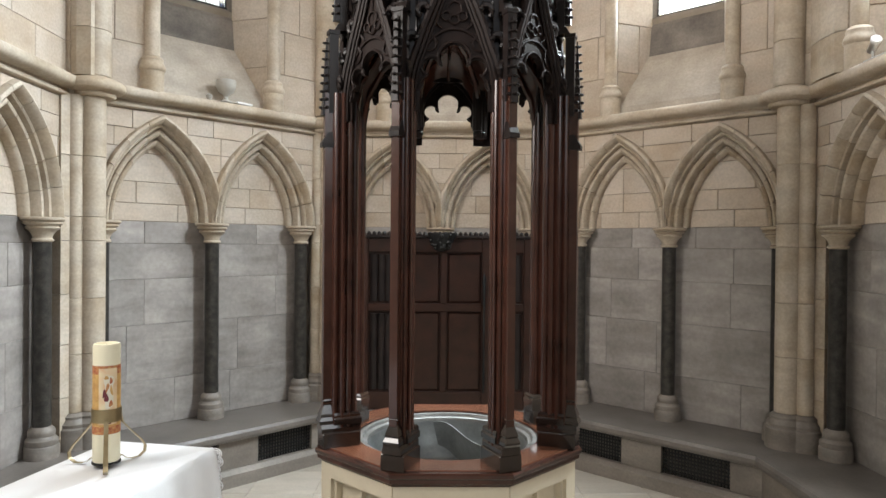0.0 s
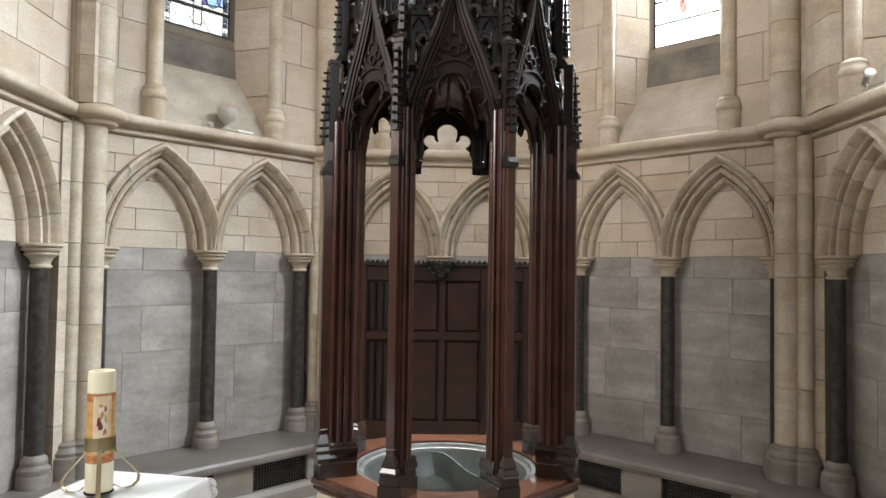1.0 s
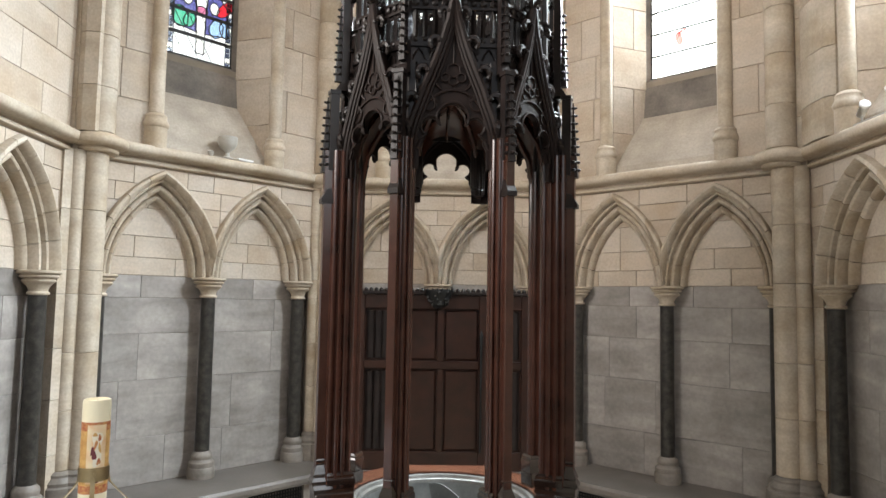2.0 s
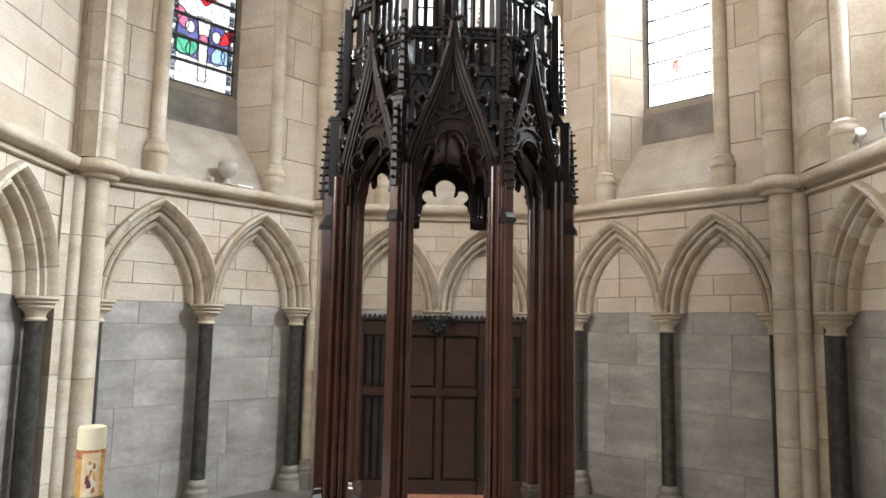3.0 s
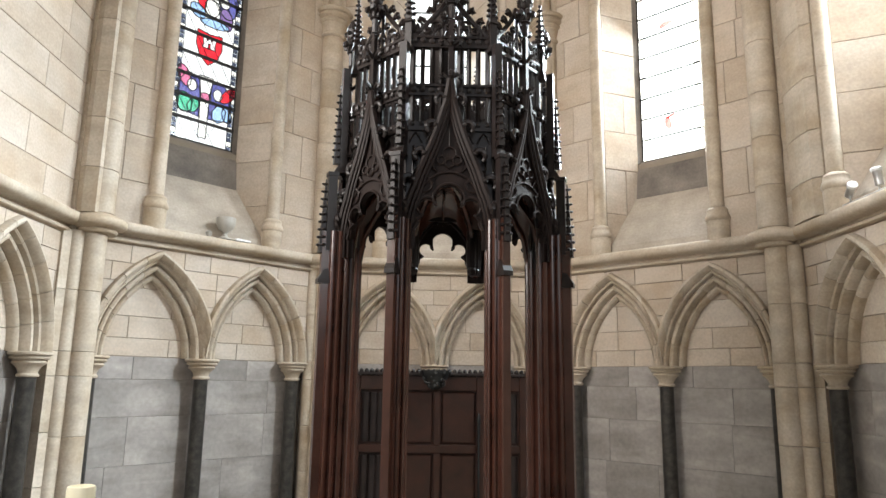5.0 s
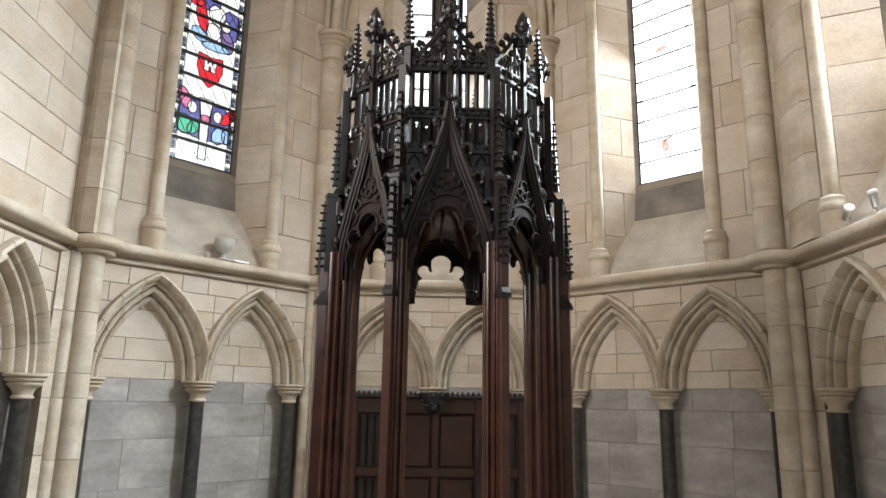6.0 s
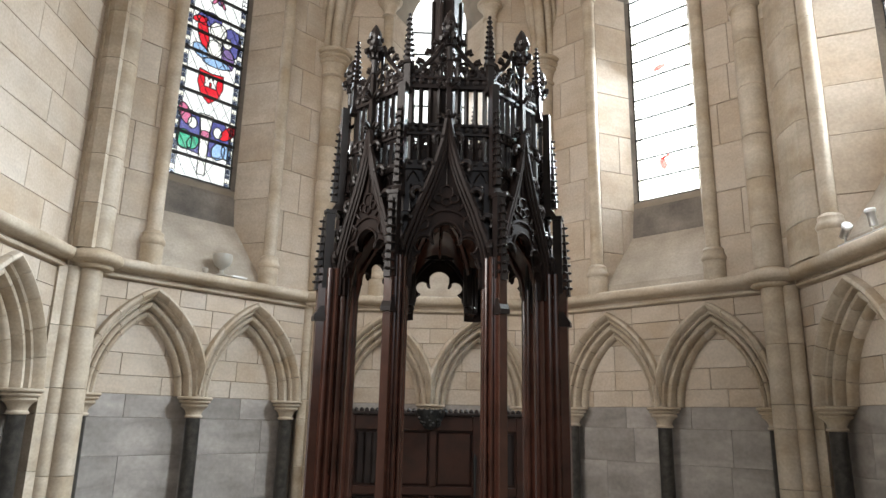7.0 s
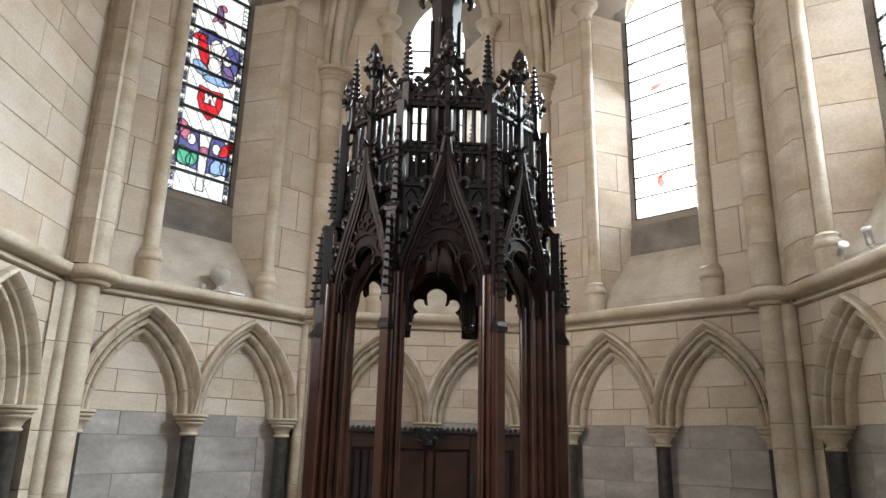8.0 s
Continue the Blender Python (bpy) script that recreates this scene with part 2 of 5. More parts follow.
def voussoir(parent, cx, side, s0, s1, n=5, sh=0.0):
    """One moulded arch stone between the shares s0 and s1 of the half arch."""
    loops = []
    for i in range(n + 1):
        s = s0 + (s1 - s0) * i / n
        loop = []
        for r, y in PROF + [(R_HOOD - 0.04, DEEP)]:
            p0 = math.acos(min(1.0, (AH + AC) / r)) if cx * side < 0 else 0.0
            p1 = math.acos(AC / r)
            p = p0 + (p1 - p0) * s
            x = r * math.cos(p) - AC
            loop.append((sh + cx + side * x, y, SPRING + r * math.sin(p)))
        loops.append(loop)
    bm = bmesh.new()
    add_loft(bm, loops)
    return part("voussoir", bm, DRESSED, parent, smooth=True)


def spandrel_stones(parent, seed, sh):
    rng = random.Random(seed)
    z, row = SPRING, 0
    while z < STRING - 0.02:
        h = min(0.125, STRING - z)
        if STRING - z - h < 0.05:
            h = STRING - z
        u = -S / 2
        while u < S / 2 - 0.01:
            w = rng.choice((0.2, 0.26, 0.32, 0.38))
            if u + w > S / 2 - 0.12:
                w = S / 2 - u
            n = max(2, int(w / 0.025))
            cols = []
            for i in range(n + 1):
                x = u + 0.0025 + (w - 0.005) * i / n
                low = max(arch_z(x - c, R_HOOD - 0.015) for c in (sh - AH, sh + AH)) + SPRING
                cols.append((x, max(z + 0.0025, low)))
            bm = bmesh.new()
            top = z + h - 0.0025
            some = False
            for (xa, za), (xb, zb) in zip(cols, cols[1:]):
                if min(za, zb) >= top - 0.004:
                    continue
                some = True
                za, zb = min(za, top), min(zb, top)
                vs = [bm.verts.new(p) for p in ((xa, 0, za), (xb, 0, zb), (xb, 0, top), (xa, 0, top), (xa, 0.02, za), (xb, 0.02, zb), (xb, 0.02, top), (xa, 0.02, top))]
                for q in ((0, 1, 2, 3), (0, 1, 5, 4), (3, 2, 6, 7), (0, 3, 7, 4), (1, 2, 6, 5)):
                    bm.faces.new([vs[i] for i in q])
            if some:
                bmesh.ops.remove_doubles(bm, verts=bm.verts, dist=0.0004)
                part("stone", bm, CREAM, parent)
            else:
                bm.free()
            u += w
        z += h
        row += 1


WIN_F, WIN_G, WIN_Y = 0.44, 0.275, 0.31
SILL_Z, SILL_TOP, GLASS_Z = 2.78, 3.225, 3.545
WIN_SPRING, WIN_RISE = 5.46, 0.60


def win_curve(w, n=12):
    """Pointed head of half width w: (x, z) from the left springing to the right."""
    rise = WIN_RISE * w / WIN_G * 0.9
    r = (w * w + rise * rise) / (2 * w)
    out = []
    for i in range(n + 1):
        x = -w + 2 * w * i / n
        out.append((x, WIN_SPRING + math.sqrt(max(0.0, r * r - (abs(x) + r - w) ** 2))))
    return out


def build_wall(k, window):
    sh = SHIFT.get(k, 0.0)
    name = {0: "wall_back", 1: "wall_right_apse", -1: "wall_left_apse", 2: "wall_right_side", -2: "wall_left_side"}[k]
    bm = bmesh.new()
    # lower backing behind the arcade, and the body over the arches
    add_box(bm, -S / 2 - 0.3, S / 2 + 0.3, DEEP + 0.012, 0.7, 0, STRING)
    cols = [(-S / 2 + S * i / 60) for i in range(61)]
    for xa, xb in zip(cols, cols[1:]):
        za, zb = [SPRING + max(arch_z(x - c, R_HOOD - 0.04) for c in (sh - AH, sh + AH)) for x in (xa, xb)]
        vs = [bm.verts.new(p) for p in ((xa, 0.018, za), (xb, 0.018, zb), (xb, 0.018, STRING), (xa, 0.018, STRING), (xa, DEEP + 0.02, za), (xb, DEEP + 0.02, zb))]
        bm.faces.new((vs[0], vs[1], vs[2], vs[3]))
        bm.faces.new((vs[0], vs[1], vs[5], vs[4]))
    if window:
        for s in (-1, 1):
            e = -S / 2 - 0.12 if s < 0 else S / 2 + 0.12
            poly = [(e, 0.018), (s * (WIN_F + 0.0), 0.018), (s * (WIN_G + 0.02), WIN_Y + 0.07), (s * (WIN_G + 0.42), 0.7), (e, 0.7)]
            add_prism(bm, poly, STRING, TOP)
        f, g = win_curve(WIN_F, 16), win_curve(WIN_G + 0.02, 16)
        for (xa, za), (xb, zb), (ua, wa), (ub, wb) in zip(f, f[1:], g, g[1:]):
            a = [bm.verts.new(p) for p in ((xa, 0.018, za), (xb, 0.018, zb), (ub, WIN_Y + 0.07, wb), (ua, WIN_Y + 0.07, wa), (xa, 0.018, TOP), (xb, 0.018, TOP), (ub, 0.7, wb + 0.5), (ua, 0.7, wa + 0.5))]
            bm.faces.new(a[:4])
            bm.faces.new((a[0], a[1], a[5], a[4]))
            bm.faces.new((a[3], a[2], a[6], a[7]))
        add_box(bm, -WIN_G - 0.03, WIN_G + 0.03, WIN_Y + 0.0, 0.7, STRING, GLASS_Z - 0.03)
        add_box(bm, -WIN_F - 0.01, WIN_F + 0.01, 0.05, WIN_Y, STRING - 0.1, STRING + 0.04)
    else:
        add_box(bm, -S / 2 - 0.12, S / 2 + 0.12, 0.018, 0.7, STRING, TOP)
    wall = part(name, bm, MORTAR, m=FRAMES[k])
    tagged(wall, "cream limestone wall with pointed blind arches over grey slabs", "wall", kind="structure")
    # recess: grey slabs below, cream blocks in the arch heads
    mz = pose(0, DEEP + 0.012, 0)
    ashlar(wall, mz, -S / 2, S / 2, BENCH, 1.83, GREY, (0.318, 0.395, 0.32, 0.25, 0.149), 0.62, 0.0015, 0.012, seed=k + 10)
    ashlar(wall, mz, -S / 2, S / 2, 1.83, 2.45, CREAM, (0.125, 0.15, 0.20, 0.20), 0.40, 0.003, 0.012, seed=k + 20)
    for c in (-AH, AH):
        for side in (-1, 1):
            cuts = [0, 0.22, 0.43, 0.65, 0.86, 1.0]
            for a, b in zip(cuts, cuts[1:]):
                voussoir(wall, c, side, a + 0.003, b - 0.003 if b < 1 else 1.0, 4, sh)
    spandrel_stones(wall, k + 30, sh)
    mu = pose(0, 0.018, 0)
    up = (0.30, 0.34, 0.36, 0.33)
    if window:
        for s in (-1, 1):
            u0, u1 = sorted((s * S / 2, s * WIN_F))
            ashlar(wall, mu, u0, u1, STRING + 0.06, 6.4, CREAM, up, 0.34, 0.003, 0.018, seed=k * 7 + s + 40)
            # splayed reveal
            a, b = Vector((s * WIN_F, 0.018, 0)), Vector((s * (WIN_G + 0.02), WIN_Y, 0))
            if s > 0:
                a, b = b, a
            e = (b - a).normalized()
            m = Matrix.Identity(4)
            m.col[0][:3], m.col[1][:3], m.col[3][:3] = e, Vector((0, 0, 1)).cross(e), a
            ashlar(wall, m, 0, (b - a).length, STRING + 0.06, WIN_SPRING, CREAM, (0.34, 0.38, 0.33), 0.5, 0.003, 0.010, seed=k * 5 + s + 60)
    else:
        ashlar(wall, mu, -S / 2, S / 2, STRING + 0.06, 6.4, CREAM, (0.21, 0.24, 0.20, 0.22), 0.58, 0.003, 0.018, seed=k + 50)
    return wall


WALLS = {k: build_wall(k, k != -2) for k in (-2, -1, 0, 1, 2)}


# ---- string course and benches, mitred at the corners ----
def mitre(k, end):
    """Half the turn at the left (-1) or right (1) end of bay k."""
    turn = {(0, -1): A1, (0, 1): A1, (1, -1): A1, (1, 1): A2 - A1, (2, -1): A2 - A1, (2, 1): 0.0}
    return (turn[(k, end)] if k >= 0 else turn[(-k, -end)]) / 2


def run(k, prof, x0=None, x1=None):
    """A straight moulding along bay k from a closed profile of (y, z), mitred where x0 or x1 is not given."""
    bm = bmesh.new()
    loops = []
    for end, given in ((-1, x0), (1, x1)):
        t = math.tan(mitre(k, end))
        loops.append([((end * (S / 2 + y * t)) if given is None else given, y, z) for y, z in prof])
    add_loft(bm, loops)
    return bm


STR_PROF = [(0.03, 2.580), (-0.018, 2.580), (-0.030, 2.588), (-0.032, 2.600), (-0.020, 2.610), (-0.006, 2.620), (-0.012, 2.632), (-0.062, 2.636), (-0.086, 2.646), (-0.095, 2.660), (-0.095, 2.678), (-0.092, 2.694), (-0.083, 2.706), (-0.070, 2.711), (0.03, 2.724)]
BD = 0.42
for k in FRAMES:
    tagged(part("trim_string_course", run(k, STR_PROF), DRESSED, smooth=True, m=FRAMES[k]), "moulded limestone string course along the wall", "trim", kind="structure")
    top = [(DEEP + 0.02, 0.318), (-BD + 0.02, 0.318), (-BD, 0.326), (-BD - 0.008, 0.345), (-BD - 0.008, 0.37), (-BD + 0.002, 0.389), (-BD + 0.02, BENCH), (DEEP + 0.02, BENCH)]
    bench = tagged(part("stone_bench", run(k, top), BENCHST, m=FRAMES[k]), "worn grey stone wall bench below the arcade", "bench", group="wall benches")
    t0, t1 = math.tan(mitre(k, -1)), math.tan(mitre(k, 1))
    ry = -BD + 0.05
    xl, xr = -(S / 2 + ry * t0), S / 2 + ry * t1
    holes = [(-0.60, -0.148), (0.154, 0.627)] if k == 1 else ([(-0.627, -0.154), (0.146, 0.606)] if k == -1 else [])
    holes = [h for h in holes if h[0] > xl + 0.02 and h[1] < xr - 0.02]
    edges = [xl] + [e for h in holes for e in h] + [xr]
    bm = bmesh.new()
    for a, b in zip(edges[::2], edges[1::2]):
        add_box(bm, a, b, ry, ry + 0.12, 0.12, 0.318)
    add_box(bm, xl, xr, ry + 0.10, 0.0, 0.0, 0.318)
    part("riser", bm, RISERST, bench, "paler stone riser")
    part("plinth", run(k, [(0, 0), (-BD + 0.0, 0), (-BD + 0.0, 0.092), (-BD + 0.03, 0.12), (0, 0.12)]), RISERST, bench)
    for a, b in holes:
        bm = bmesh.new()
        n = int((b - a) / 0.022)
        for i in range(n + 1):
            x = a + (b - a) * i / n
            add_box(bm, x - 0.004, x + 0.004, ry + 0.03, ry + 0.036, 0.12, 0.318)
        for i in range(9):
            z = 0.12 + 0.198 * i / 8
            add_box(bm, a, b, ry + 0.028, ry + 0.038, z - 0.004, z + 0.004)
        part("grille", bm, IRON, bench, "black iron lattice grille")

# ---- shafts of the arcade ----
def arcade_column():
    ob = empty("arcade_column", Matrix.Identity(4), "polished dark marble column with limestone capital and base, on the bench", "column", "arcade columns")
    bm = bmesh.new()
    z = BENCH
    add_lathe(bm, [(0.096, z), (0.096, z + 0.070), (0.090, z + 0.078), (0.092, z + 0.094), (0.090, z + 0.110), (0.079, z + 0.118), (0.072, z + 0.132), (0.076, z + 0.149), (0.072, z + 0.168), (0.060, z + 0.180), (0.054, z + 0.188)], 28)
    part("base", bm, BASEST, ob, "rounded grey limestone base", smooth=True)
    bm = bmesh.new()
    add_lathe(bm, [(0.052, z + 0.188), (0.050, 1.685)], 24)
    part("shaft", bm, BLACKM, ob, "dark fossil marble shaft", smooth=True)
    bm = bmesh.new()
    add_lathe(bm, [(0.050, 1.680), (0.060, 1.684), (0.062, 1.692), (0.058, 1.700), (0.052, 1.704), (0.054, 1.716), (0.064, 1.736), (0.080, 1.752), (0.090, 1.757), (0.094, 1.765), (0.090, 1.772), (0.086, 1.776),
                   (0.092, 1.781), (0.106, 1.786), (0.109, 1.793), (0.104, 1.799), (0.100, 1.802), (0.114, 1.806), (0.121, 1.812), (0.121, 1.822), (0.114, SPRING + 0.002)], 36)
    part("capital", bm, DRESSED, ob, "moulded limestone capital", smooth=True)
    return ob


col = arcade_column()
first = True
for k in FRAMES:
    for u in (-COLU, 0, COLU):
        m = FRAMES[k] @ pose(u + SHIFT.get(k, 0.0), 0.045, 0)
        if first:
            col.matrix_basis = m
            first = False
        else:
            copy_thing(col, m)


# ---- corner piers ----
def shaft_drums(ob, x, y, r, z0, z1, cuts, n=22):
    for a, b in zip([z0] + cuts, cuts + [z1]):
        bm = bmesh.new()
        add_lathe(bm, [(r - 0.003, a + 0.001), (r, a + 0.004), (r, b - 0.004), (r - 0.003, b - 0.001)], n, x, y)
        part("drum", bm, DRESSED, ob, smooth=True)


def pier(pos, face, s, big):
    ob = empty("corner_pier", Matrix.Translation(pos) @ Matrix.Rotation(face, 4, "Z"), "cream limestone cluster pier with ringed shafts" if big else "slender cream limestone corner shafts with a ringed upper shaft", "pier", "corner piers")
    # x, y and radius of the shafts; s points away from the middle bay
    low = [(-s * 0.078, 0.0, 0.076), (s * 0.018, 0.045, 0.050)] if big else [(-s * 0.07, 0.03, 0.045), (s * 0.0, 0.0, 0.05), (s * 0.07, 0.03, 0.045)]
    up = (-s * 0.090, 0.0, 0.094) if big else (0, 0.03, 0.092)
    top = (4.72 if s > 0 else 5.6) if big else 4.72
    for x, y, r in low:
        bm = bmesh.new()
        z = BENCH
        g = 1.0 if big else 0.8
        add_lathe(bm, [(r + 0.055 * g, z), (r + 0.055 * g, z + 0.13), (r + 0.042 * g, z + 0.14), (r + 0.045 * g, z + 0.16), (r + 0.030 * g, z + 0.175), (r + 0.022 * g, z + 0.19), (r + 0.025 * g, z + 0.205), (r + 0.008, z + 0.22), (r, z + 0.225)], 24, x, y)
        part("base", bm, BASEST, ob, smooth=True)
        shaft_drums(ob, x, y, r, z + 0.225, 2.60, [0.98, 1.33, 1.69, 1.84, 2.22])
    x, y, r = up
    q = 0.118 if big else 0.10
    bm = bmesh.new()
    ring = [(q - 0.045, 2.592), (q - 0.004, 2.600), (q + 0.004, 2.612), (q + 0.002, 2.626), (q + 0.036, 2.634), (q + 0.054, 2.646), (q + 0.060, 2.664), (q + 0.056, 2.682), (q + 0.042, 2.698), (q + 0.012, 2.712), (q - 0.045, 2.736)]
    add_lathe(bm, ring, 36, x, y, sx=1.04 if big else 1.1)
    part("ring", bm, DRESSED, ob, "moulded stone ring", smooth=True)
    cuts = [z for z in ([3.02, 3.36, 3.68, 4.06, 4.42, 4.80, 5.16] if big else [2.98, 3.29, 3.7, 4.02, 4.38]) if z < top - 0.1]
    shaft_drums(ob, x, y, r, 2.73, top, cuts, 28)
    bm = bmesh.new()
    caps = [(0, -0.02), (0.014, -0.015), (0.022, -0.004), (0.014, 0.008), (0.002, 0.012), (0.004, 0.04), (0.014, 0.07), (0.022, 0.082), (0.020, 0.092), (0.036, 0.098), (0.044, 0.110), (0.036, 0.122), (0.030, 0.126),
            (0.046, 0.132), (0.058, 0.142), (0.058, 0.152), (0.046, 0.160), (0.044, 0.166), (0.066, 0.172), (0.074, 0.186), (0.066, 0.20), (0.03, 0.205)]
    add_lathe(bm, [(r + d, top + h * 1.2) for d, h in caps], 36, x, y)
    part("capital", bm, DRESSED, ob, "moulded stone capital", smooth=True)
    zs = [BENCH, 0.72, 1.05, 1.36, 1.69, 1.84, 2.22, 2.60]
    zs += [2.60 + 0.33 * i for i in range(1, 9)] + [TOP]
    for a, b in zip(zs, zs[1:]):
        bm = bmesh.new()
        if not big:
            xa, xb, y0 = -0.10, 0.10, 0.03
        elif b <= 2.61:
            xa, xb, y0 = *sorted((-s * 0.10, s * 0.128)), 0.078 if s > 0 else 0.030
        else:
            xa, xb, y0 = *sorted((-s * 0.16, s * 0.06)), 0.045
        add_box(bm, xa, xb, y0, y0 + 0.25, a + 0.002, b - 0.002)
        part("block", bm, DRESSED, ob)
    if big and s < 0:
        # squared half that backs the plain shaft
        for a, b in zip([2.72] + cuts, cuts + [top]):
            bm = bmesh.new()
            add_prism(bm, [(0.105, 0.10), (0.105, -0.018), (0.085, -0.052), (-0.01, -0.075), (-0.05, 0.0), (-0.05, 0.10)], a + 0.002, b - 0.002)
            part("pilaster_block", bm, DRESSED, ob)
    # rib that springs from the capital
    bm = bmesh.new()
    pts = []
    inw = Vector((0, -1, 0))
    span = math.hypot(pos[0], pos[1] - 0.5)
    for i in range(13):
        a = math.pi / 2 * i / 12
        pts.append(Vector((x, y, top + 0.18)) + inw * span * (1 - math.cos(a)) + Vector((0, 0, 1.95 * math.sin(a))))
    for dx, dy, rr in ((0, -0.03, 0.048), (-0.07, 0.02, 0.038), (0.07, 0.02, 0.038), (-0.115, 0.07, 0.03), (0.115, 0.07, 0.03), (0, 0.05, 0.06)):
        add_tube(bm, [p + Vector((dx, dy, 0)) for p in pts], rr, 10)
    part("rib", bm, DRESSED, ob, "moulded stone vault rib", smooth=True)
    return ob


for s in (-1, 1):
    for (px, py), ang, big, off in (((S / 2, APO), A1 / 2, False, 0.06), ((S / 2 + S * math.cos(A1), APO - S * math.sin(A1)), (A1 + A2) / 2, True, 0.10)):
        inward = Vector((-math.sin(ang) * s, -math.cos(ang), 0))
        pier(Vector((s * px, py, 0)) + inward * off, -s * ang, s, big)

# chamfered pilaster between the pier and the window of the side bay
pil = empty("wall_pilaster", FRAMES[2] @ pose(-0.70, 0, 2.72), "chamfered cream limestone pilaster beside the window", "pilaster")
for a, b in zip([0.0, 0.24, 0.55, 0.90, 1.26, 1.58, 1.95, 2.3], [0.24, 0.55, 0.90, 1.26, 1.58, 1.95, 2.3, 2.7]):
    bm = bmesh.new()
    add_prism(bm, [(-0.20, 0.06), (-0.20, -0.055), (-0.06, -0.075), (0.085, -0.075), (0.14, -0.03), (0.14, 0.06)], a + 0.002, b - 0.002)
    part("block", bm, DRESSED, pil)

# ---- floor ----
bm = bmesh.new()
add_box(bm, -6, 6, -9, 6, -0.2, 0)
tagged(part("floor", bm, FLOORM), "pale stone floor", "floor", kind="structure")

# ---- jamb shafts, sills and glass of the windows ----
def emission(name, colour, strength):
    m = bpy.data.materials.new(name)
    m.use_nodes = True
    nt = m.node_tree
    nt.nodes.remove(nt.nodes["Principled BSDF"])
    e = nt.nodes.new("ShaderNodeEmission")
    e.inputs[0].default_value, e.inputs[1].default_value = (*colour, 1), strength
    nt.links.new(e.outputs[0], nt.nodes["Material Output"].inputs[0])
    return m


def stained(name, colour, vary=0.25, scale=18.0):
    """Coloured church glass: lets the daylight through, with streaks and a faint gloss."""
    m = bpy.data.materials.new(name)
    m.use_nodes = True
    nt = m.node_tree
    nt.nodes.remove(nt.nodes["Principled BSDF"])
    tr, gl, mx = [nt.nodes.new("ShaderNode" + n) for n in ("BsdfTransparent", "BsdfGlossy", "MixShader")]
    tc, vo, no, mix = [nt.nodes.new("ShaderNode" + n) for n in ("TexCoord", "TexVoronoi", "TexNoise", "Mix")]
    mix.data_type = "RGBA"
    mix.inputs[6].default_value = (*colour, 1)
    mix.inputs[7].default_value = (*[c * (1 - vary) for c in colour], 1)
    no.inputs["Scale"].default_value = scale
    nt.links.new(tc.outputs["Object"], no.inputs["Vector"])
    nt.links.new(no.outputs[0], mix.inputs[0])
    nt.links.new(mix.outputs[2], tr.inputs[0])
    gl.inputs["Roughness"].default_value = 0.15
    mx.inputs[0].default_value = 0.04
    nt.links.new(tr.outputs[0], mx.inputs[1])
    nt.links.new(gl.outputs[0], mx.inputs[2])
    nt.links.new(mx.outputs[0], nt.nodes["Material Output"].inputs[0])
    return m


GL_CLEAR = stained("pale_quarry_glass", (0.95, 0.95, 0.93), 0.25, 40)
GL = {"red": stained("ruby_glass", (0.9, 0.03, 0.05), 0.3), "blue": stained("blue_glass", (0.17, 0.17, 0.50), 0.75, 70), "green": stained("green_glass", (0.06, 0.5, 0.30), 0.4),
      "sky": stained("pale_blue_glass", (0.42, 0.62, 0.95), 0.3), "pink": stained("rose_glass", (0.75, 0.22, 0.38), 0.4), "purple": stained("purple_glass", (0.30, 0.20, 0.45), 0.5),
      "pale": stained("faded_rose_glass", (0.8, 0.35, 0.33), 0.2), "white": stained("white_glass", (1.0, 0.98, 0.93), 0.05), "gold": stained("amber_glass", (0.95, 0.72, 0.3), 0.3), "border": stained("grisaille_glass", (0.36, 0.40, 0.50), 0.5, 60)}
CAME = mat("lead_came", (0.012, 0.012, 0.014), 0.6, bump=0)
DARKST = mat("weathered_sill_stone", (0.20, 0.172, 0.148), 0.75, vary=0.35, scale=5, tint=(0.10, 0.086, 0.074), bump=0.15, streak=0.12)
SILLST = mat("sill_render", (0.44, 0.385, 0.325), 0.75, vary=0.28, scale=4, tint=(0.29, 0.245, 0.195), bump=0.12, streak=0.08)


def flat_piece(parent, name, pts, y, material, th=0.003):
    bm = bmesh.new()
    a = [bm.verts.new((x, y, z)) for x, z in pts]
    b = [bm.verts.new((x, y + th, z)) for x, z in pts]
    n = len(pts)
    bm.faces.new(a)
    bm.faces.new(b[::-1])
    for i in range(n):
        j = (i + 1) % n
        bm.faces.new((a[i], b[i], b[j], a[j]))
    ob = part(name, bm, material, parent)
    ob.visible_shadow = False
    return ob


def blob(cx, cz, rx, rz, n=14, rot=0.0, wob=0.0):
    rng = random.Random(int(1e4 * abs(cx + 3 * cz)))
    out = []
    for i in range(n):
        a = 2 * math.pi * i / n
        k = 1 + wob * rng.uniform(-1, 1)
        x, z = rx * k * math.cos(a), rz * k * math.sin(a)
        out.append((cx + x * math.cos(rot) - z * math.sin(rot), cz + x * math.sin(rot) + z * math.cos(rot)))
    return out


ROWH = 0.186


def lead_line(bm, pts, y, r=0.0035):
    for (xa, za), (xb, zb) in zip(pts, pts[1:]):
        d = Vector((xb - xa, 0, zb - za))
        if d.length < 1e-5:
            continue
        n = Vector((-d.z, 0, d.x)).normalized() * r
        q = [Vector((xa, y, za)) + n, Vector((xb, y, zb)) + n, Vector((xb, y, zb)) - n, Vector((xa, y, za)) - n]
        vs = [bm.verts.new(p) for p in q] + [bm.verts.new(p - Vector((0, 0.006, 0))) for p in q]
        bm.faces.new(vs[4:])
        for i in range(4):
            j = (i + 1) % 4
            bm.faces.new((vs[i], vs[j], vs[4 + j], vs[4 + i]))


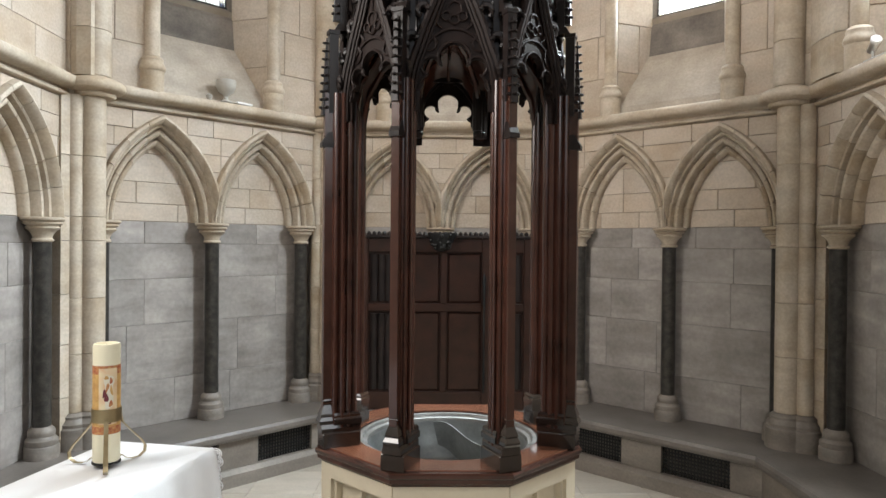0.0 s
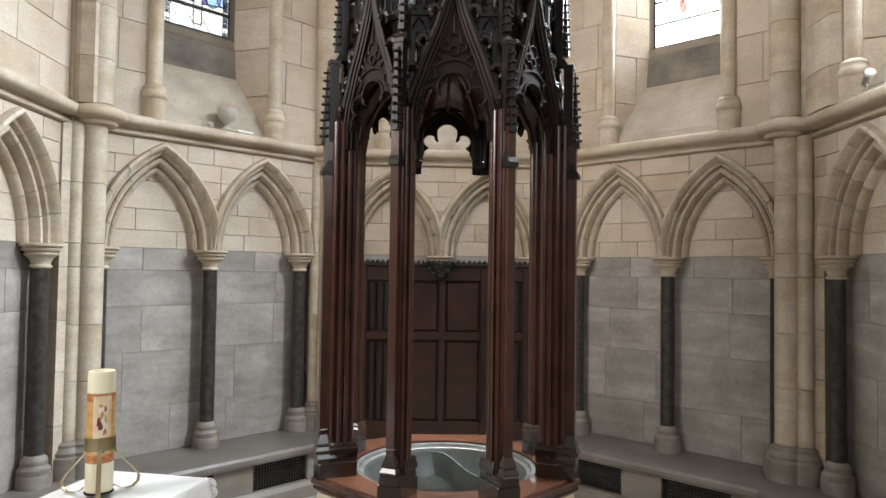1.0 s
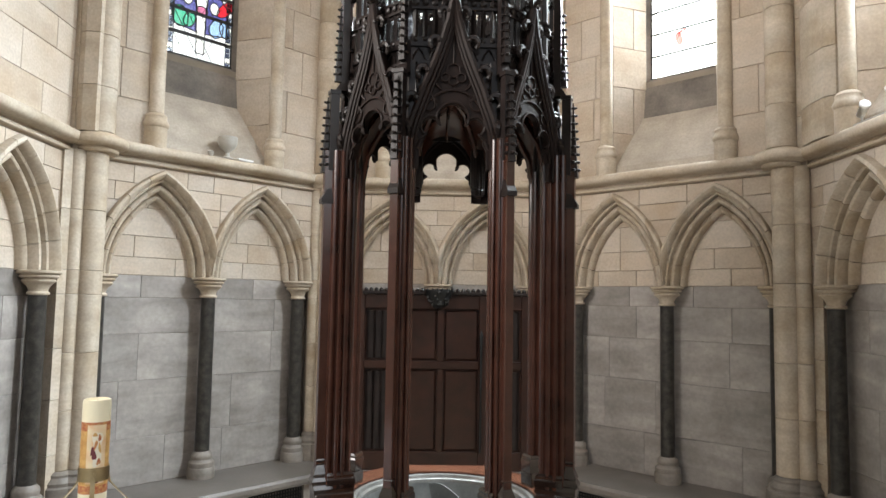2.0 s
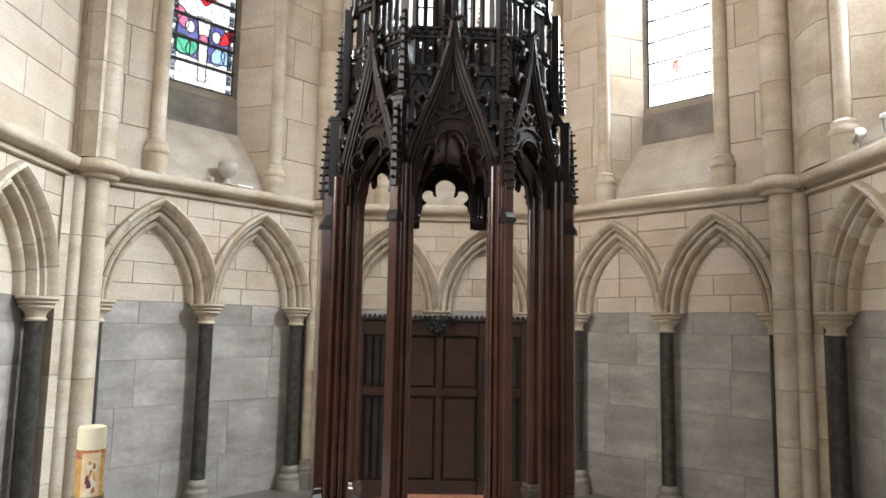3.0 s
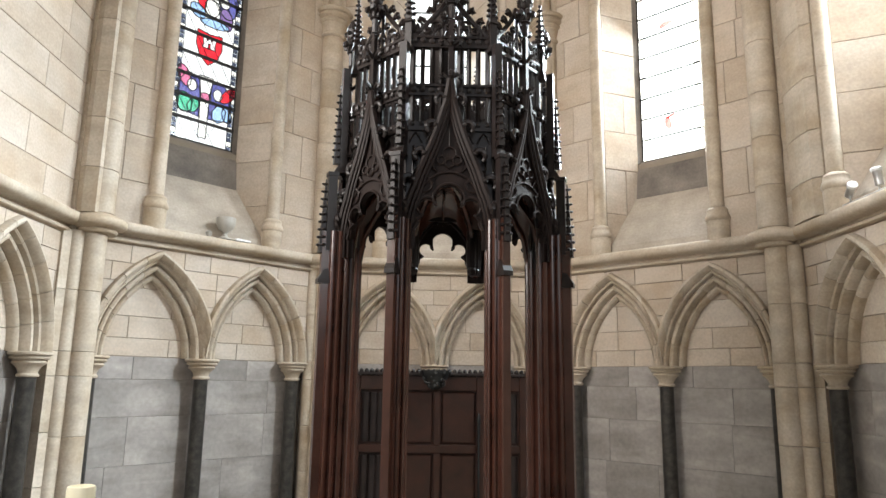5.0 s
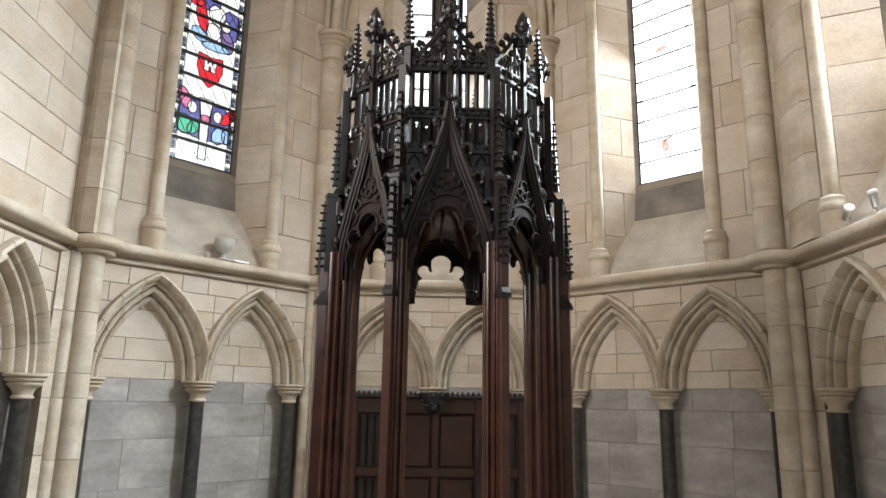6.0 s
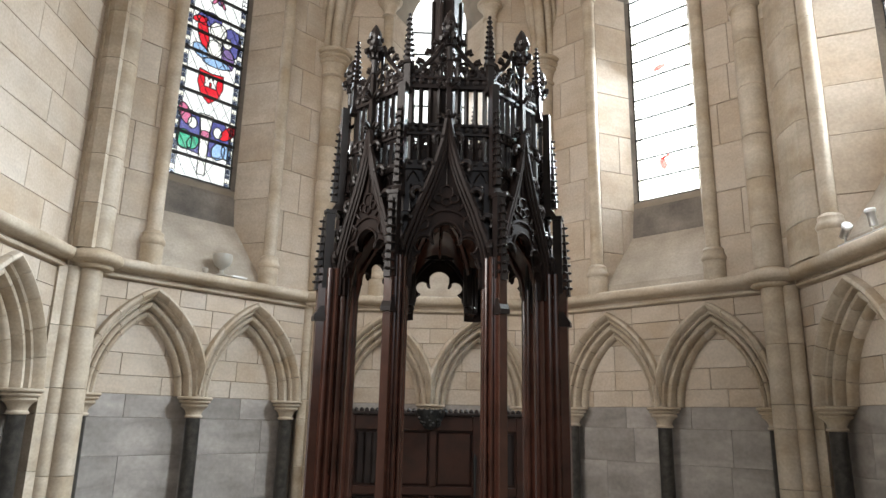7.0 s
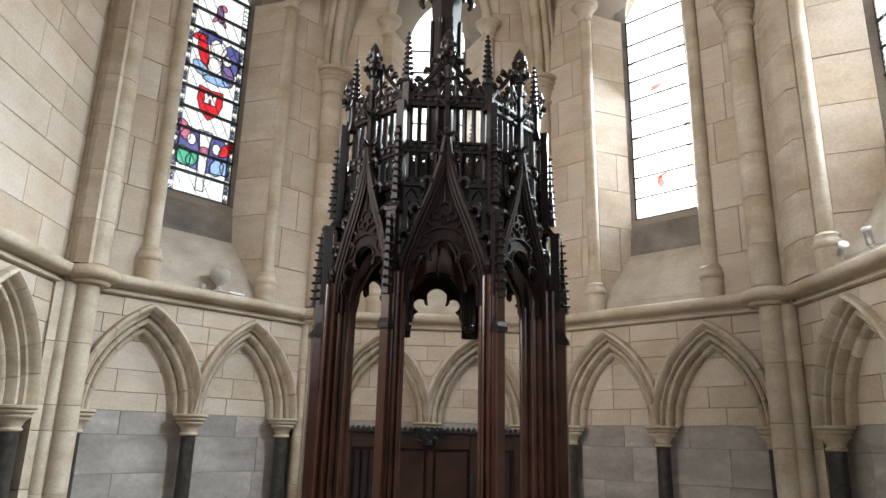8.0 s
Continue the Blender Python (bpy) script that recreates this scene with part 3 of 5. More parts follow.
def inside(x, z, pts):
    hit = False
    for (xa, za), (xb, zb) in zip(pts, pts[1:] + pts[:1]):
        if (za > z) != (zb > z) and x < (xb - xa) * (z - za) / (zb - za) + xa:
            hit = not hit
    return hit


def glaze(parent, shapes, y, cell=0.006):
    """Coloured glass pieces: where shapes overlap, the later one is cut into the earlier."""
    owner = {}
    for i, (cn, pts) in enumerate(shapes):
        xs, zs = [p[0] for p in pts], [p[1] for p in pts]
        for a in range(int(math.floor(min(xs) / cell)), int(max(xs) / cell) + 1):
            for b in range(int(min(zs) / cell), int(max(zs) / cell) + 1):
                if inside((a + 0.5) * cell, (b + 0.5) * cell, pts) and abs((a + 0.5) * cell) < WIN_G - 0.012:
                    owner[(a, b)] = i
    for i, (cn, pts) in enumerate(shapes):
        bm = bmesh.new()
        for (a, b), o in owner.items():
            if o == i:
                bm.faces.new([bm.verts.new(((a + u) * cell, y, (b + v) * cell)) for u, v in ((0, 0), (1, 0), (1, 1), (0, 1))])
        bmesh.ops.remove_doubles(bm, verts=bm.verts, dist=0.0005)
        if len(bm.faces):
            part("coloured_pane", bm, GL[cn], parent).visible_shadow = False
        else:
            bm.free()


def build_window(k, rich, glow):
    w = empty("window_" + {-1: "1", 0: "2", 1: "3", 2: "4"}[k], FRAMES[k], "tall leaded stained glass lancet window in a splayed stone reveal", "window", kind="structure")
    g = WIN_G
    y = WIN_Y + 0.06
    head = win_curve(g, 16)
    n = int((WIN_SPRING - GLASS_Z) / ROWH)
    # panes: one for each row between the saddle bars
    for i in range(n):
        z0 = GLASS_Z + i * ROWH
        z1 = z0 + ROWH if i < n - 1 else WIN_SPRING
        flat_piece(w, "pane", [(-g, z0), (g, z0), (g, z1), (-g, z1)], y, GL_CLEAR)
    flat_piece(w, "pane", head[::-1], y, GL_CLEAR)
    for i in range(n + 1):
        z = GLASS_Z + i * ROWH if i < n else WIN_SPRING
        bm = bmesh.new()
        # bars of the bright windows are thinned to stand for glare round them
        add_box(bm, -g, g, y - 0.016, y + 0.006, z - (0.0105 if rich else 0.0045), z + (0.0105 if rich else 0.0045))
        part("saddle_bar", bm, CAME, w, "black iron saddle bar")
    # bordering strips with small leaded panes
    bm = bmesh.new()
    for s in (-1, 1):
        x0 = s * (g - 0.058)
        lead_line(bm, [(x0, GLASS_Z), (x0, WIN_SPRING)], y - 0.003, 0.0022)
        lead_line(bm, [(s * (g - 0.008), GLASS_Z), (s * (g - 0.008), WIN_SPRING)], y - 0.003, 0.006)
        z = GLASS_Z
        while z < WIN_SPRING:
            lead_line(bm, [(x0, z), (s * g, z)], y - 0.003, 0.0022)
            lead_line(bm, [(x0 + s * 0.02, z), (x0 + s * 0.02, z + 0.02)], y - 0.003, 0.002)
            z += 0.042
    rng = random.Random(5 + k)
    for i in range(n):
        z0 = GLASS_Z + i * ROWH
        for j in range(4):
            x = -g + 0.05 + (2 * g - 0.1) * j / 4
            dx = (2 * g - 0.1) / 4
            if rng.random() < 0.75:
                lead_line(bm, [(x, z0), (x + dx, z0 + ROWH)], y - 0.003, 0.0015 if rich else 0.0009)
            if rng.random() < 0.75:
                lead_line(bm, [(x + dx, z0), (x, z0 + ROWH)], y - 0.003, 0.0015 if rich else 0.0009)
    part("leading", bm, CAME, w, "black lead lines")
    for s in (-1, 1):
        for i in range(0, n * 4):
            z = GLASS_Z + 0.021 + i * 0.042
            flat_piece(w, "border_pane", [(s * (g - 0.054), z - 0.017), (s * (g - 0.016), z - 0.017), (s * (g - 0.016), z + 0.017), (s * (g - 0.054), z + 0.017)], y - 0.004, GL["border"] if rich and (i + k) % 3 else GL["white"], 0.002)
    if rich:
        Z = GLASS_Z
        P = []
        # lowest figured panel: plain coloured shapes round a white upright
        P += [("blue", [(-0.20, Z + 0.20), (-0.035, Z + 0.18), (-0.035, Z + 0.36), (-0.05, Z + 0.47), (-0.15, Z + 0.50), (-0.21, Z + 0.40)]), ("blue", [(0.20, Z + 0.20), (0.035, Z + 0.18), (0.035, Z + 0.36), (0.05, Z + 0.46), (0.14, Z + 0.48), (0.21, Z + 0.40)])]
        P += [("pink", blob(-0.17, Z + 0.46, 0.045, 0.085, 12, 0.45)), ("red", blob(0.19, Z + 0.41, 0.04, 0.095, 12, -0.75))]
        P += [("white", blob(-0.105, Z + 0.405, 0.036, 0.045)), ("white", blob(0.10, Z + 0.385, 0.036, 0.045))]
        P += [("green", blob(-0.155, Z + 0.26, 0.06, 0.075, 14, 0.3, 0.08)), ("green", blob(-0.085, Z + 0.255, 0.04, 0.06, 12, -0.5)), ("sky", blob(0.12, Z + 0.24, 0.055, 0.07, 14, -0.3, 0.08)), ("sky", blob(0.185, Z + 0.25, 0.04, 0.06, 12, 0.3))]
        P += [("white", [(-0.03, Z + 0.03), (0.03, Z + 0.03), (0.035, Z + 0.31), (0.055, Z + 0.50), (-0.055, Z + 0.50), (-0.035, Z + 0.31)]), ("pink", blob(0.005, Z + 0.345, 0.045, 0.03))]
        # red shield with a white keep
        c = Z + 0.74
        P += [("red", [(-0.10, c + 0.11), (0.0, c + 0.095), (0.10, c + 0.11), (0.105, c + 0.0), (0.07, c - 0.09), (0.0, c - 0.15), (-0.07, c - 0.09), (-0.105, c + 0.0)])]
        keep = [(-0.055, -0.05), (0.055, -0.05), (0.05, 0.02), (0.06, 0.08), (0.025, 0.08), (0.025, 0.055), (0.012, 0.055), (0.012, 0.08), (-0.012, 0.08), (-0.012, 0.055), (-0.025, 0.055), (-0.025, 0.08), (-0.06, 0.08), (-0.05, 0.02)]
        P += [("white", [(x * 0.92, c + 0.012 + z * 0.62) for x, z in keep]), ("red", [(-0.008, c - 0.02), (0.008, c - 0.02), (0.008, c + 0.02), (-0.008, c + 0.02)])]
        # upper roundel
        c = Z + 1.13
        P += [("blue", blob(-0.06, c + 0.14, 0.10, 0.06, 14, 0.2, 0.1)), ("blue", blob(0.13, c + 0.02, 0.085, 0.13, 14, 0, 0.1)), ("red", blob(-0.10, c + 0.01, 0.045, 0.13, 14, 0.25, 0.08)), ("red", blob(-0.14, c + 0.11, 0.06, 0.03, 12, 0.3)),
              ("white", blob(0.02, c + 0.06, 0.07, 0.085, 14, 0.2, 0.1)), ("white", blob(0.10, c - 0.0, 0.04, 0.045)), ("white", blob(0.0, c - 0.08, 0.06, 0.07)), ("purple", blob(0.12, c - 0.13, 0.055, 0.09, 12, 0.2)), ("sky", blob(-0.11, c - 0.14, 0.07, 0.05, 12, -0.6)), ("sky", blob(0.03, c - 0.20, 0.12, 0.035, 12, 0.05))]
        c = Z + 1.50
        P += [("purple", blob(0.0, c, 0.035, 0.07, 10, 0.2, 0.2)), ("pink", blob(0.02, c + 0.06, 0.03, 0.03, 9, 0, 0.2)), ("pink", blob(-0.03, c - 0.05, 0.015, 0.05, 8, -0.6)), ("pink", blob(0.03, c - 0.06, 0.015, 0.045, 8, 0.6))]
        P = [(cn, [(x * 1.1, Z + 0.02 + (z - Z) * 1.12) for x, z in pts]) for cn, pts in P]
        glaze(w, P, y - 0.006)
        bm = bmesh.new()
        for cn, pts in P:
            lead_line(bm, pts + pts[:1], y - 0.007, 0.0038)
        part("leading", bm, CAME, w, "black lead lines round the coloured glass")
    else:
        # the glare of the bright windows is put into this paler rose
        flat_piece(w, "coloured_pane", blob(-0.03, GLASS_Z + 0.29, 0.035, 0.06, 12, 0.2, 0.15), y - 0.006, GL["pale"], 0.002)
        flat_piece(w, "coloured_pane", blob(-0.01, GLASS_Z + 0.345, 0.05, 0.012, 12, 0.2, 0.15), y - 0.010, GL["pale"], 0.002)
        flat_piece(w, "coloured_pane", blob(-0.02, GLASS_Z + 1.18, 0.06, 0.025, 12, 0.2, 0.15), y - 0.006, GL["pale"], 0.002)
    # sill: sloped render, then a dark stone ledge
    bm = bmesh.new()
    f, b2 = WIN_F + 0.005, WIN_G + 0.06
    add_loft(bm, [[(-f, 0.02, 2.72), (f, 0.02, 2.72), (f, 0.02, 2.60), (-f, 0.02, 2.60)], [(-f, 0.035, SILL_Z), (f, 0.035, SILL_Z), (f, 0.035, 2.60), (-f, 0.035, 2.60)],
                  [(-b2, 0.29, SILL_TOP), (b2, 0.29, SILL_TOP), (b2, 0.29, 2.60), (-b2, 0.29, 2.60)]])
    part("window_sill", bm, SILLST, w, "smooth sloping sill")
    bm = bmesh.new()
    add_loft(bm, [[(-b2, 0.28, SILL_TOP - 0.01), (b2, 0.28, SILL_TOP - 0.01), (b2, 0.28, 2.9), (-b2, 0.28, 2.9)], [(-b2, 0.295, SILL_TOP + 0.215), (b2, 0.295, SILL_TOP + 0.215), (b2, 0.295, 2.9), (-b2, 0.295, 2.9)],
                  [(-b2 + 0.02, y - 0.02, GLASS_Z - 0.005), (b2 - 0.02, y - 0.02, GLASS_Z - 0.005), (b2 - 0.02, y - 0.02, 2.9), (-b2 + 0.02, y - 0.02, 2.9)]])
    part("ledge", bm, DARKST, w, "dark stone ledge")
    # chamfered stone frame round the glass
    for s in (-1, 1):
        bm = bmesh.new()
        x0, x1 = sorted((s * (g - 0.005), s * (g + 0.06)))
        add_prism(bm, [(s * (g - 0.004), y - 0.005), (s * (g + 0.05), y - 0.10), (s * (g + 0.06), y + 0.02), (s * (g - 0.004), y + 0.012)], GLASS_Z - 0.02, WIN_SPRING + 0.5)
        part("window_frame", bm, DARKST, w, "dark stone jamb")
    # jamb shafts
    for s in (-1, 1):
        x, r = s * 0.474, 0.050
        js = part("jamb_shaft", shaft_bm(x, -0.012, r), DRESSED, w, "slender limestone jamb shaft", smooth=True)
        bm = bmesh.new()
        add_lathe(bm, [(0.078, 2.70), (0.078, 2.845), (0.085, 2.852), (0.089, 2.870), (0.082, 2.888), (0.077, 2.898), (0.072, 2.912), (0.074, 2.926), (0.065, 2.94), (r, 2.95)], 24, x, -0.012)
        part("base", bm, DRESSED, js, smooth=True)
        bm = bmesh.new()
        add_lathe(bm, [(r, 5.370), (r + 0.018, 5.380), (r + 0.018, 5.398), (r + 0.004, 5.404), (r + 0.012, 5.450), (r + 0.042, 5.500), (r + 0.055, 5.508), (r + 0.055, 5.525), (r + 0.07, 5.530), (r + 0.07, 5.555), (r + 0.04, 5.565)], 24, x, -0.012)
        part("capital", bm, DRESSED, js, smooth=True)
    # moulded head over the shafts
    bm = bmesh.new()
    add_tube(bm, [(x * 1.08, -0.02, z + 0.06) for x, z in win_curve(WIN_F, 18)], 0.045, 10)
    part("window_arch", bm, DRESSED, w, smooth=True)
    # sky outside
    bm = bmesh.new()
    v = [bm.verts.new(p) for p in ((-2.2, 1.6, 2.6), (2.2, 1.6, 2.6), (2.2, 1.6, 8.5), (-2.2, 1.6, 8.5))]
    bm.faces.new(v)
    tagged(part("backdrop", bm, emission("overcast_sky_" + str(k + 2), (0.93, 0.97, 1.0), glow), m=FRAMES[k]), "bright overcast sky outside the window", "sky", kind="structure")
    return w


def shaft_bm(x, y, r):
    bm = bmesh.new()
    cuts = [2.95, 3.62, 4.27, 4.9, 5.37]
    for a, b in zip(cuts, cuts[1:]):
        add_lathe(bm, [(r - 0.0025, a), (r, a + 0.003), (r, b - 0.003), (r - 0.0025, b)], 20, x, y)
    return bm


build_window(-1, True, GLOW_L)
build_window(0, False, GLOW_B)
build_window(1, False, GLOW_R)
build_window(2, False, GLOW_R)

# ---- unseen walls added to close the nave, with openings for the fill lamps ----
for s, nm in ((-1, "wall_nave_left"), (1, "wall_nave_right")):
    bm = bmesh.new()
    x0, x1 = sorted((s * 2.56, s * 3.2))
    a, b = (-2.3, -0.7) if s < 0 else (-5.0, -3.0)
    for ya, yb, za, zb in ((-7.6, a, 0, TOP), (b, -0.21, 0, TOP), (a, b, 0, 2.4), (a, b, 5.8, TOP)):
        add_box(bm, x0, x1, ya, yb, za, zb)
    tagged(part(nm, bm, PLASTER), "unseen plain pale wall, added with a tall opening for a fill lamp", "wall", kind="structure")
bm = bmesh.new()
for xa, xb, za, zb in ((-3.2, -1.6, 0, TOP), (1.6, 3.2, 0, TOP), (-1.6, 1.6, 0, 2.6), (-1.6, 1.6, 6.2, TOP)):
    add_box(bm, xa, xb, -8.2, -7.6, za, zb)
tagged(part("wall_rear", bm, PLASTER), "unseen plain pale wall, added with a large opening for a fill lamp", "wall", kind="structure")
# vault: cells that lean in from each wall to the crown
bm = bmesh.new()
ring = []
for k in (-2, -1, 0, 1, 2):
    for u in (-S / 2, 0, S / 2):
        if k > -2 and u < 0:
            continue
        p = FRAMES[k] @ Vector((u, 0.3, 0))
        ring.append((p.x, p.y, 5.5 if u else 6.3))
ring += [(2.6, -8, 6.3), (-2.6, -8, 6.3)]
steps = []
for t in (0, 0.15, 0.35, 0.6, 1.0):
    steps.append([(x + (0 - x) * t * 0.98, y + (0.2 - y) * t * 0.98, z + (7.1 - z) * math.sin(t * math.pi / 2)) for x, y, z in ring])
add_loft(bm, steps, caps=False)
tagged(part("ceiling", bm, PLASTER), "pale plastered rib vault", "ceiling", kind="structure")
# unseen slab, added to close the room above the vault
bm = bmesh.new()
add_box(bm, -6, 6, -8.2, 6, TOP + 0.05, TOP + 0.2)
tagged(part("roof", bm, PLASTER), "unseen plain slab added over the vault", "roof", kind="structure")

# ---- font: stone pedestal, oak rim, lead basin ----
FX, FY, FR = -0.009, 0.14, 0.84
LIFT = 0.035
FM = Matrix.Translation((FX, FY, LIFT))
OCT = math.pi / 8
font = empty("font", FM, "octagonal cream stone font with a polished oak rim and lead-lined basin", "font")
bm = bmesh.new()
add_lathe(bm, [(0.60, -LIFT), (0.60, 0.10), (0.575, 0.12), (0.50, 0.14), (0.50, 0.20), (0.50, 0.785)], 8, rot=OCT, cap=False)
ped = part("pedestal", bm, FONTW, font)
AP = 0.545 * math.cos(OCT)
for i in range(8):
    m = Matrix.Rotation(math.pi / 4 * i - math.pi / 2, 4, "Z") @ Matrix.Translation((AP - 0.04, 0, 0)) @ Matrix.Rotation(math.pi / 2, 4, "Z")
    w = 0.545 * math.sin(OCT)
    bm = bmesh.new()
    for x0, x1, z0, z1 in ((-w, -w + 0.06, 0.2, 0.785), (w - 0.06, w, 0.2, 0.785), (-w + 0.06, w - 0.06, 0.73, 0.785), (-w + 0.06, w - 0.06, 0.2, 0.27)):
        add_box(bm, x0, x1, -0.045, 0.05, z0, z1)
    for x0, x1, z0, z1 in ((-w + 0.06, -w + 0.075, 0.27, 0.73), (w - 0.075, w - 0.06, 0.27, 0.73), (-w + 0.075, w - 0.075, 0.715, 0.73)):
        add_box(bm, x0, x1, -0.028, 0.05, z0, z1)
    add_box(bm, -0.012, 0.012, -0.02, 0.05, 0.27, 0.715)
    part("panel_frame", bm, FONTW, ped, m=m)

# rim: eight mitred oak boards with a moulded outer edge and a round opening
RIM_IN = 0.385
for i in range(8):
    a0, a1 = OCT + i * math.pi / 4, OCT + (i + 1) * math.pi / 4
    prof = [(0.545, 0.775), (0.548, 0.785), (0.556, 0.795), (0.566, 0.800), (0.568, 0.815), (0.575, 0.822), (0.578, 0.834), (0.572, FR), (None, FR), (None, 0.775)]
    loops = []
    for j in range(9):
        a = a0 + (a1 - a0) * (0.002 + 0.996 * j / 8)
        mid = (a0 + a1) / 2
        loop = []
        for r, z in prof:
            rr = RIM_IN if r is None else r * math.cos(OCT) / math.cos(a - mid)
            loop.append((rr * math.cos(a), rr * math.sin(a), z))
        loops.append(loop)
    bm = bmesh.new()
    add_loft(bm, loops)
    board = part("rim_board", bm, OAK, font, "dark moulded oak rim board")
    # top in a lighter oak colour that stands for window light on the rim
    bm = bmesh.new()
    tops = []
    for j in range(9):
        a = a0 + (a1 - a0) * (0.004 + 0.992 * j / 8)
        ro = 0.548 * math.cos(OCT) / math.cos(a - (a0 + a1) / 2)
        tops.append([(r * math.cos(a), r * math.sin(a), z) for r, z in ((ro, FR - 0.01), (ro - 0.003, FR + 0.004), (RIM_IN + 0.004, FR + 0.004), (RIM_IN + 0.004, FR - 0.01))])
    add_loft(bm, tops)
    part("top_board", bm, OAKMID, board, "polished reddish oak top, lightened for the light that falls on it")
bm = bmesh.new()
add_lathe(bm, [(0.385, 0.78), (0.386, 0.832), (0.380, 0.836), (0.365, 0.834), (0.360, 0.822), (0.345, 0.818), (0.340, 0.80), (0.338, 0.775)], 64, cap=False)
part("basin_ring", bm, mat("grey_basin_stone", (0.17, 0.165, 0.155), 0.22, vary=0.25, scale=12, tint=(0.10, 0.097, 0.09)), font, "grey stone basin ring", smooth=True)
bm = bmesh.new()
add_lathe(bm, [(0.340, 0.805), (0.335, 0.76), (0.325, 0.70), (0.30, 0.64), (0.22, 0.61), (0.05, 0.60)], 56)
bmesh.ops.delete(bm, geom=[f for f in bm.faces if len(f.verts) > 10 and f.calc_center_median().z > 0.7], context="FACES")
part("basin", bm, LEAD, font, "dull lead basin lining", smooth=True)
# bent lead sheet standing in the basin
bm = bmesh.new()
pts = []
for i in range(17):
    t = i / 16
    pts.append((-0.06 + 0.30 * t, 0.29 - 0.36 * t + 0.05 * math.sin(t * 6), 0.812 - 0.04 * t + 0.010 * math.sin(t * 9)))
loops = [[(x, y, z), (x + 0.004, y + 0.004, z), (x + 0.05, y + 0.06, 0.62), (x + 0.04, y + 0.05, 0.62)] for x, y, z in pts]
add_loft(bm, loops)
part("lead_fold", bm, LEAD, font, "curved fold of the lead lining", smooth=True)

# ---- canopy ----
canopy = empty("font_canopy", FM @ Matrix.Translation((0, 0, FR)), "tall carved dark oak canopy with crocketed gables on the font", "font canopy")
CB = Matrix.Translation((0, 0, -FR))
PR = 0.468


def cpart(name, bm, material, label="", smooth=False, m=Matrix.Identity(4), parent=None):
    return part(name, bm, material, parent or canopy, label, smooth, (CB if parent is None else Matrix.Identity(4)) @ m)


def sharing(name, me, parent, m):
    ob = new(name, me)
    ob.parent, ob.matrix_basis = parent, m
    return ob


def arc(cx, cy, r, a0, a1, n):
    return [(cx + r * math.cos(radians(a0 + (a1 - a0) * i / n)), cy + r * math.sin(radians(a0 + (a1 - a0) * i / n))) for i in range(n + 1)]


# moulded section of a post, x outwards, y along the face: a square buttress and rolls
half = [(0.082, 0.0), (0.082, 0.020), (0.050, 0.020), (0.048, 0.026)] + arc(0.036, 0.033, 0.011, -40, 150, 6) + [(0.022, 0.034)] + arc(0.010, 0.043, 0.009, -60, 160, 5) + [(-0.004, 0.040)] + \
    arc(-0.018, 0.040, 0.010, -20, 190, 5) + [(-0.030, 0.030)] + arc(-0.042, 0.024, 0.010, 20, 200, 5) + [(-0.056, 0.014), (-0.060, 0.006)]
half = [(x, y * 0.76) for x, y in half]
section = half + [(x, -y) for x, y in half[::-1] if y > 0]


def post_frame(i):
    a = OCT + i * math.pi / 4
    return Matrix.Rotation(a, 4, "Z") @ Matrix.Translation((PR, 0, 0))


def post_body(z0, z1):
    bm = bmesh.new()
    add_prism(bm, section, z0, z1)
    return bm


def pyramid(bm, x0, x1, w, z0, z1, x2, x3, w2):
    add_loft(bm, [[(x0, -w, z0), (x1, -w, z0), (x1, w, z0), (x0, w, z0)], [(x2, -w2, z1), (x3, -w2, z1), (x3, w2, z1), (x2, w2, z1)]])


def knobs(bm, x, z0, z1, n, r0, r1, w0, w1):
    """Little leaf knobs up the four edges of a spirelet."""
    for i in range(n):
        t = (i + 0.5) / n
        z, r, w = z0 + (z1 - z0) * t, r0 + (r1 - r0) * t, w0 + (w1 - w0) * t
        for dx, dy in ((1, 0), (-1, 0), (0, 1), (0, -1)):
            ret = bmesh.ops.create_icosphere(bm, subdivisions=1, radius=r)
            bmesh.ops.scale(bm, verts=ret["verts"], vec=(1.25, 1.25, 0.8))
            bmesh.ops.translate(bm, verts=ret["verts"], vec=(x + dx * (w + r * 0.7), dy * (w + r * 0.7), z))


def leaf_finial(z0, size):
    """A stem with two tiers of curled leaves and a bud."""
    bm = bmesh.new()
    s = size
    add_lathe(bm, [(0.010 * s, z0), (0.012 * s, z0 + 0.05 * s), (0.02 * s, z0 + 0.055 * s), (0.012 * s, z0 + 0.062 * s), (0.010 * s, z0 + 0.10 * s), (0.020 * s, z0 + 0.112 * s), (0.025 * s, z0 + 0.128 * s), (0.026 * s, z0 + 0.145 * s), (0.021 * s, z0 + 0.168 * s), (0.011 * s, z0 + 0.188 * s), (0.003 * s, z0 + 0.20 * s)], 8)
    for zt, k, ro in ((0.06, 1.0, 0.0), (0.115, 0.75, 0.6)):
        for j in range(6):
            a = ro + j * math.pi / 3
            pts, tp = [], []
            for q in range(6):
                t = q / 5
                rr = (0.013 + 0.019 * t * k) * s
                zz = z0 + (zt + 0.034 * math.sin(t * math.pi * 0.8) * k - 0.004 * t * t) * s
                pts.append((rr * math.cos(a), rr * math.sin(a), zz))
                tp.append(0.6 + 0.8 * t if t < 0.9 else 0.7)
            add_tube(bm, pts, 0.011 * s * k, 5, tp)
    return bm


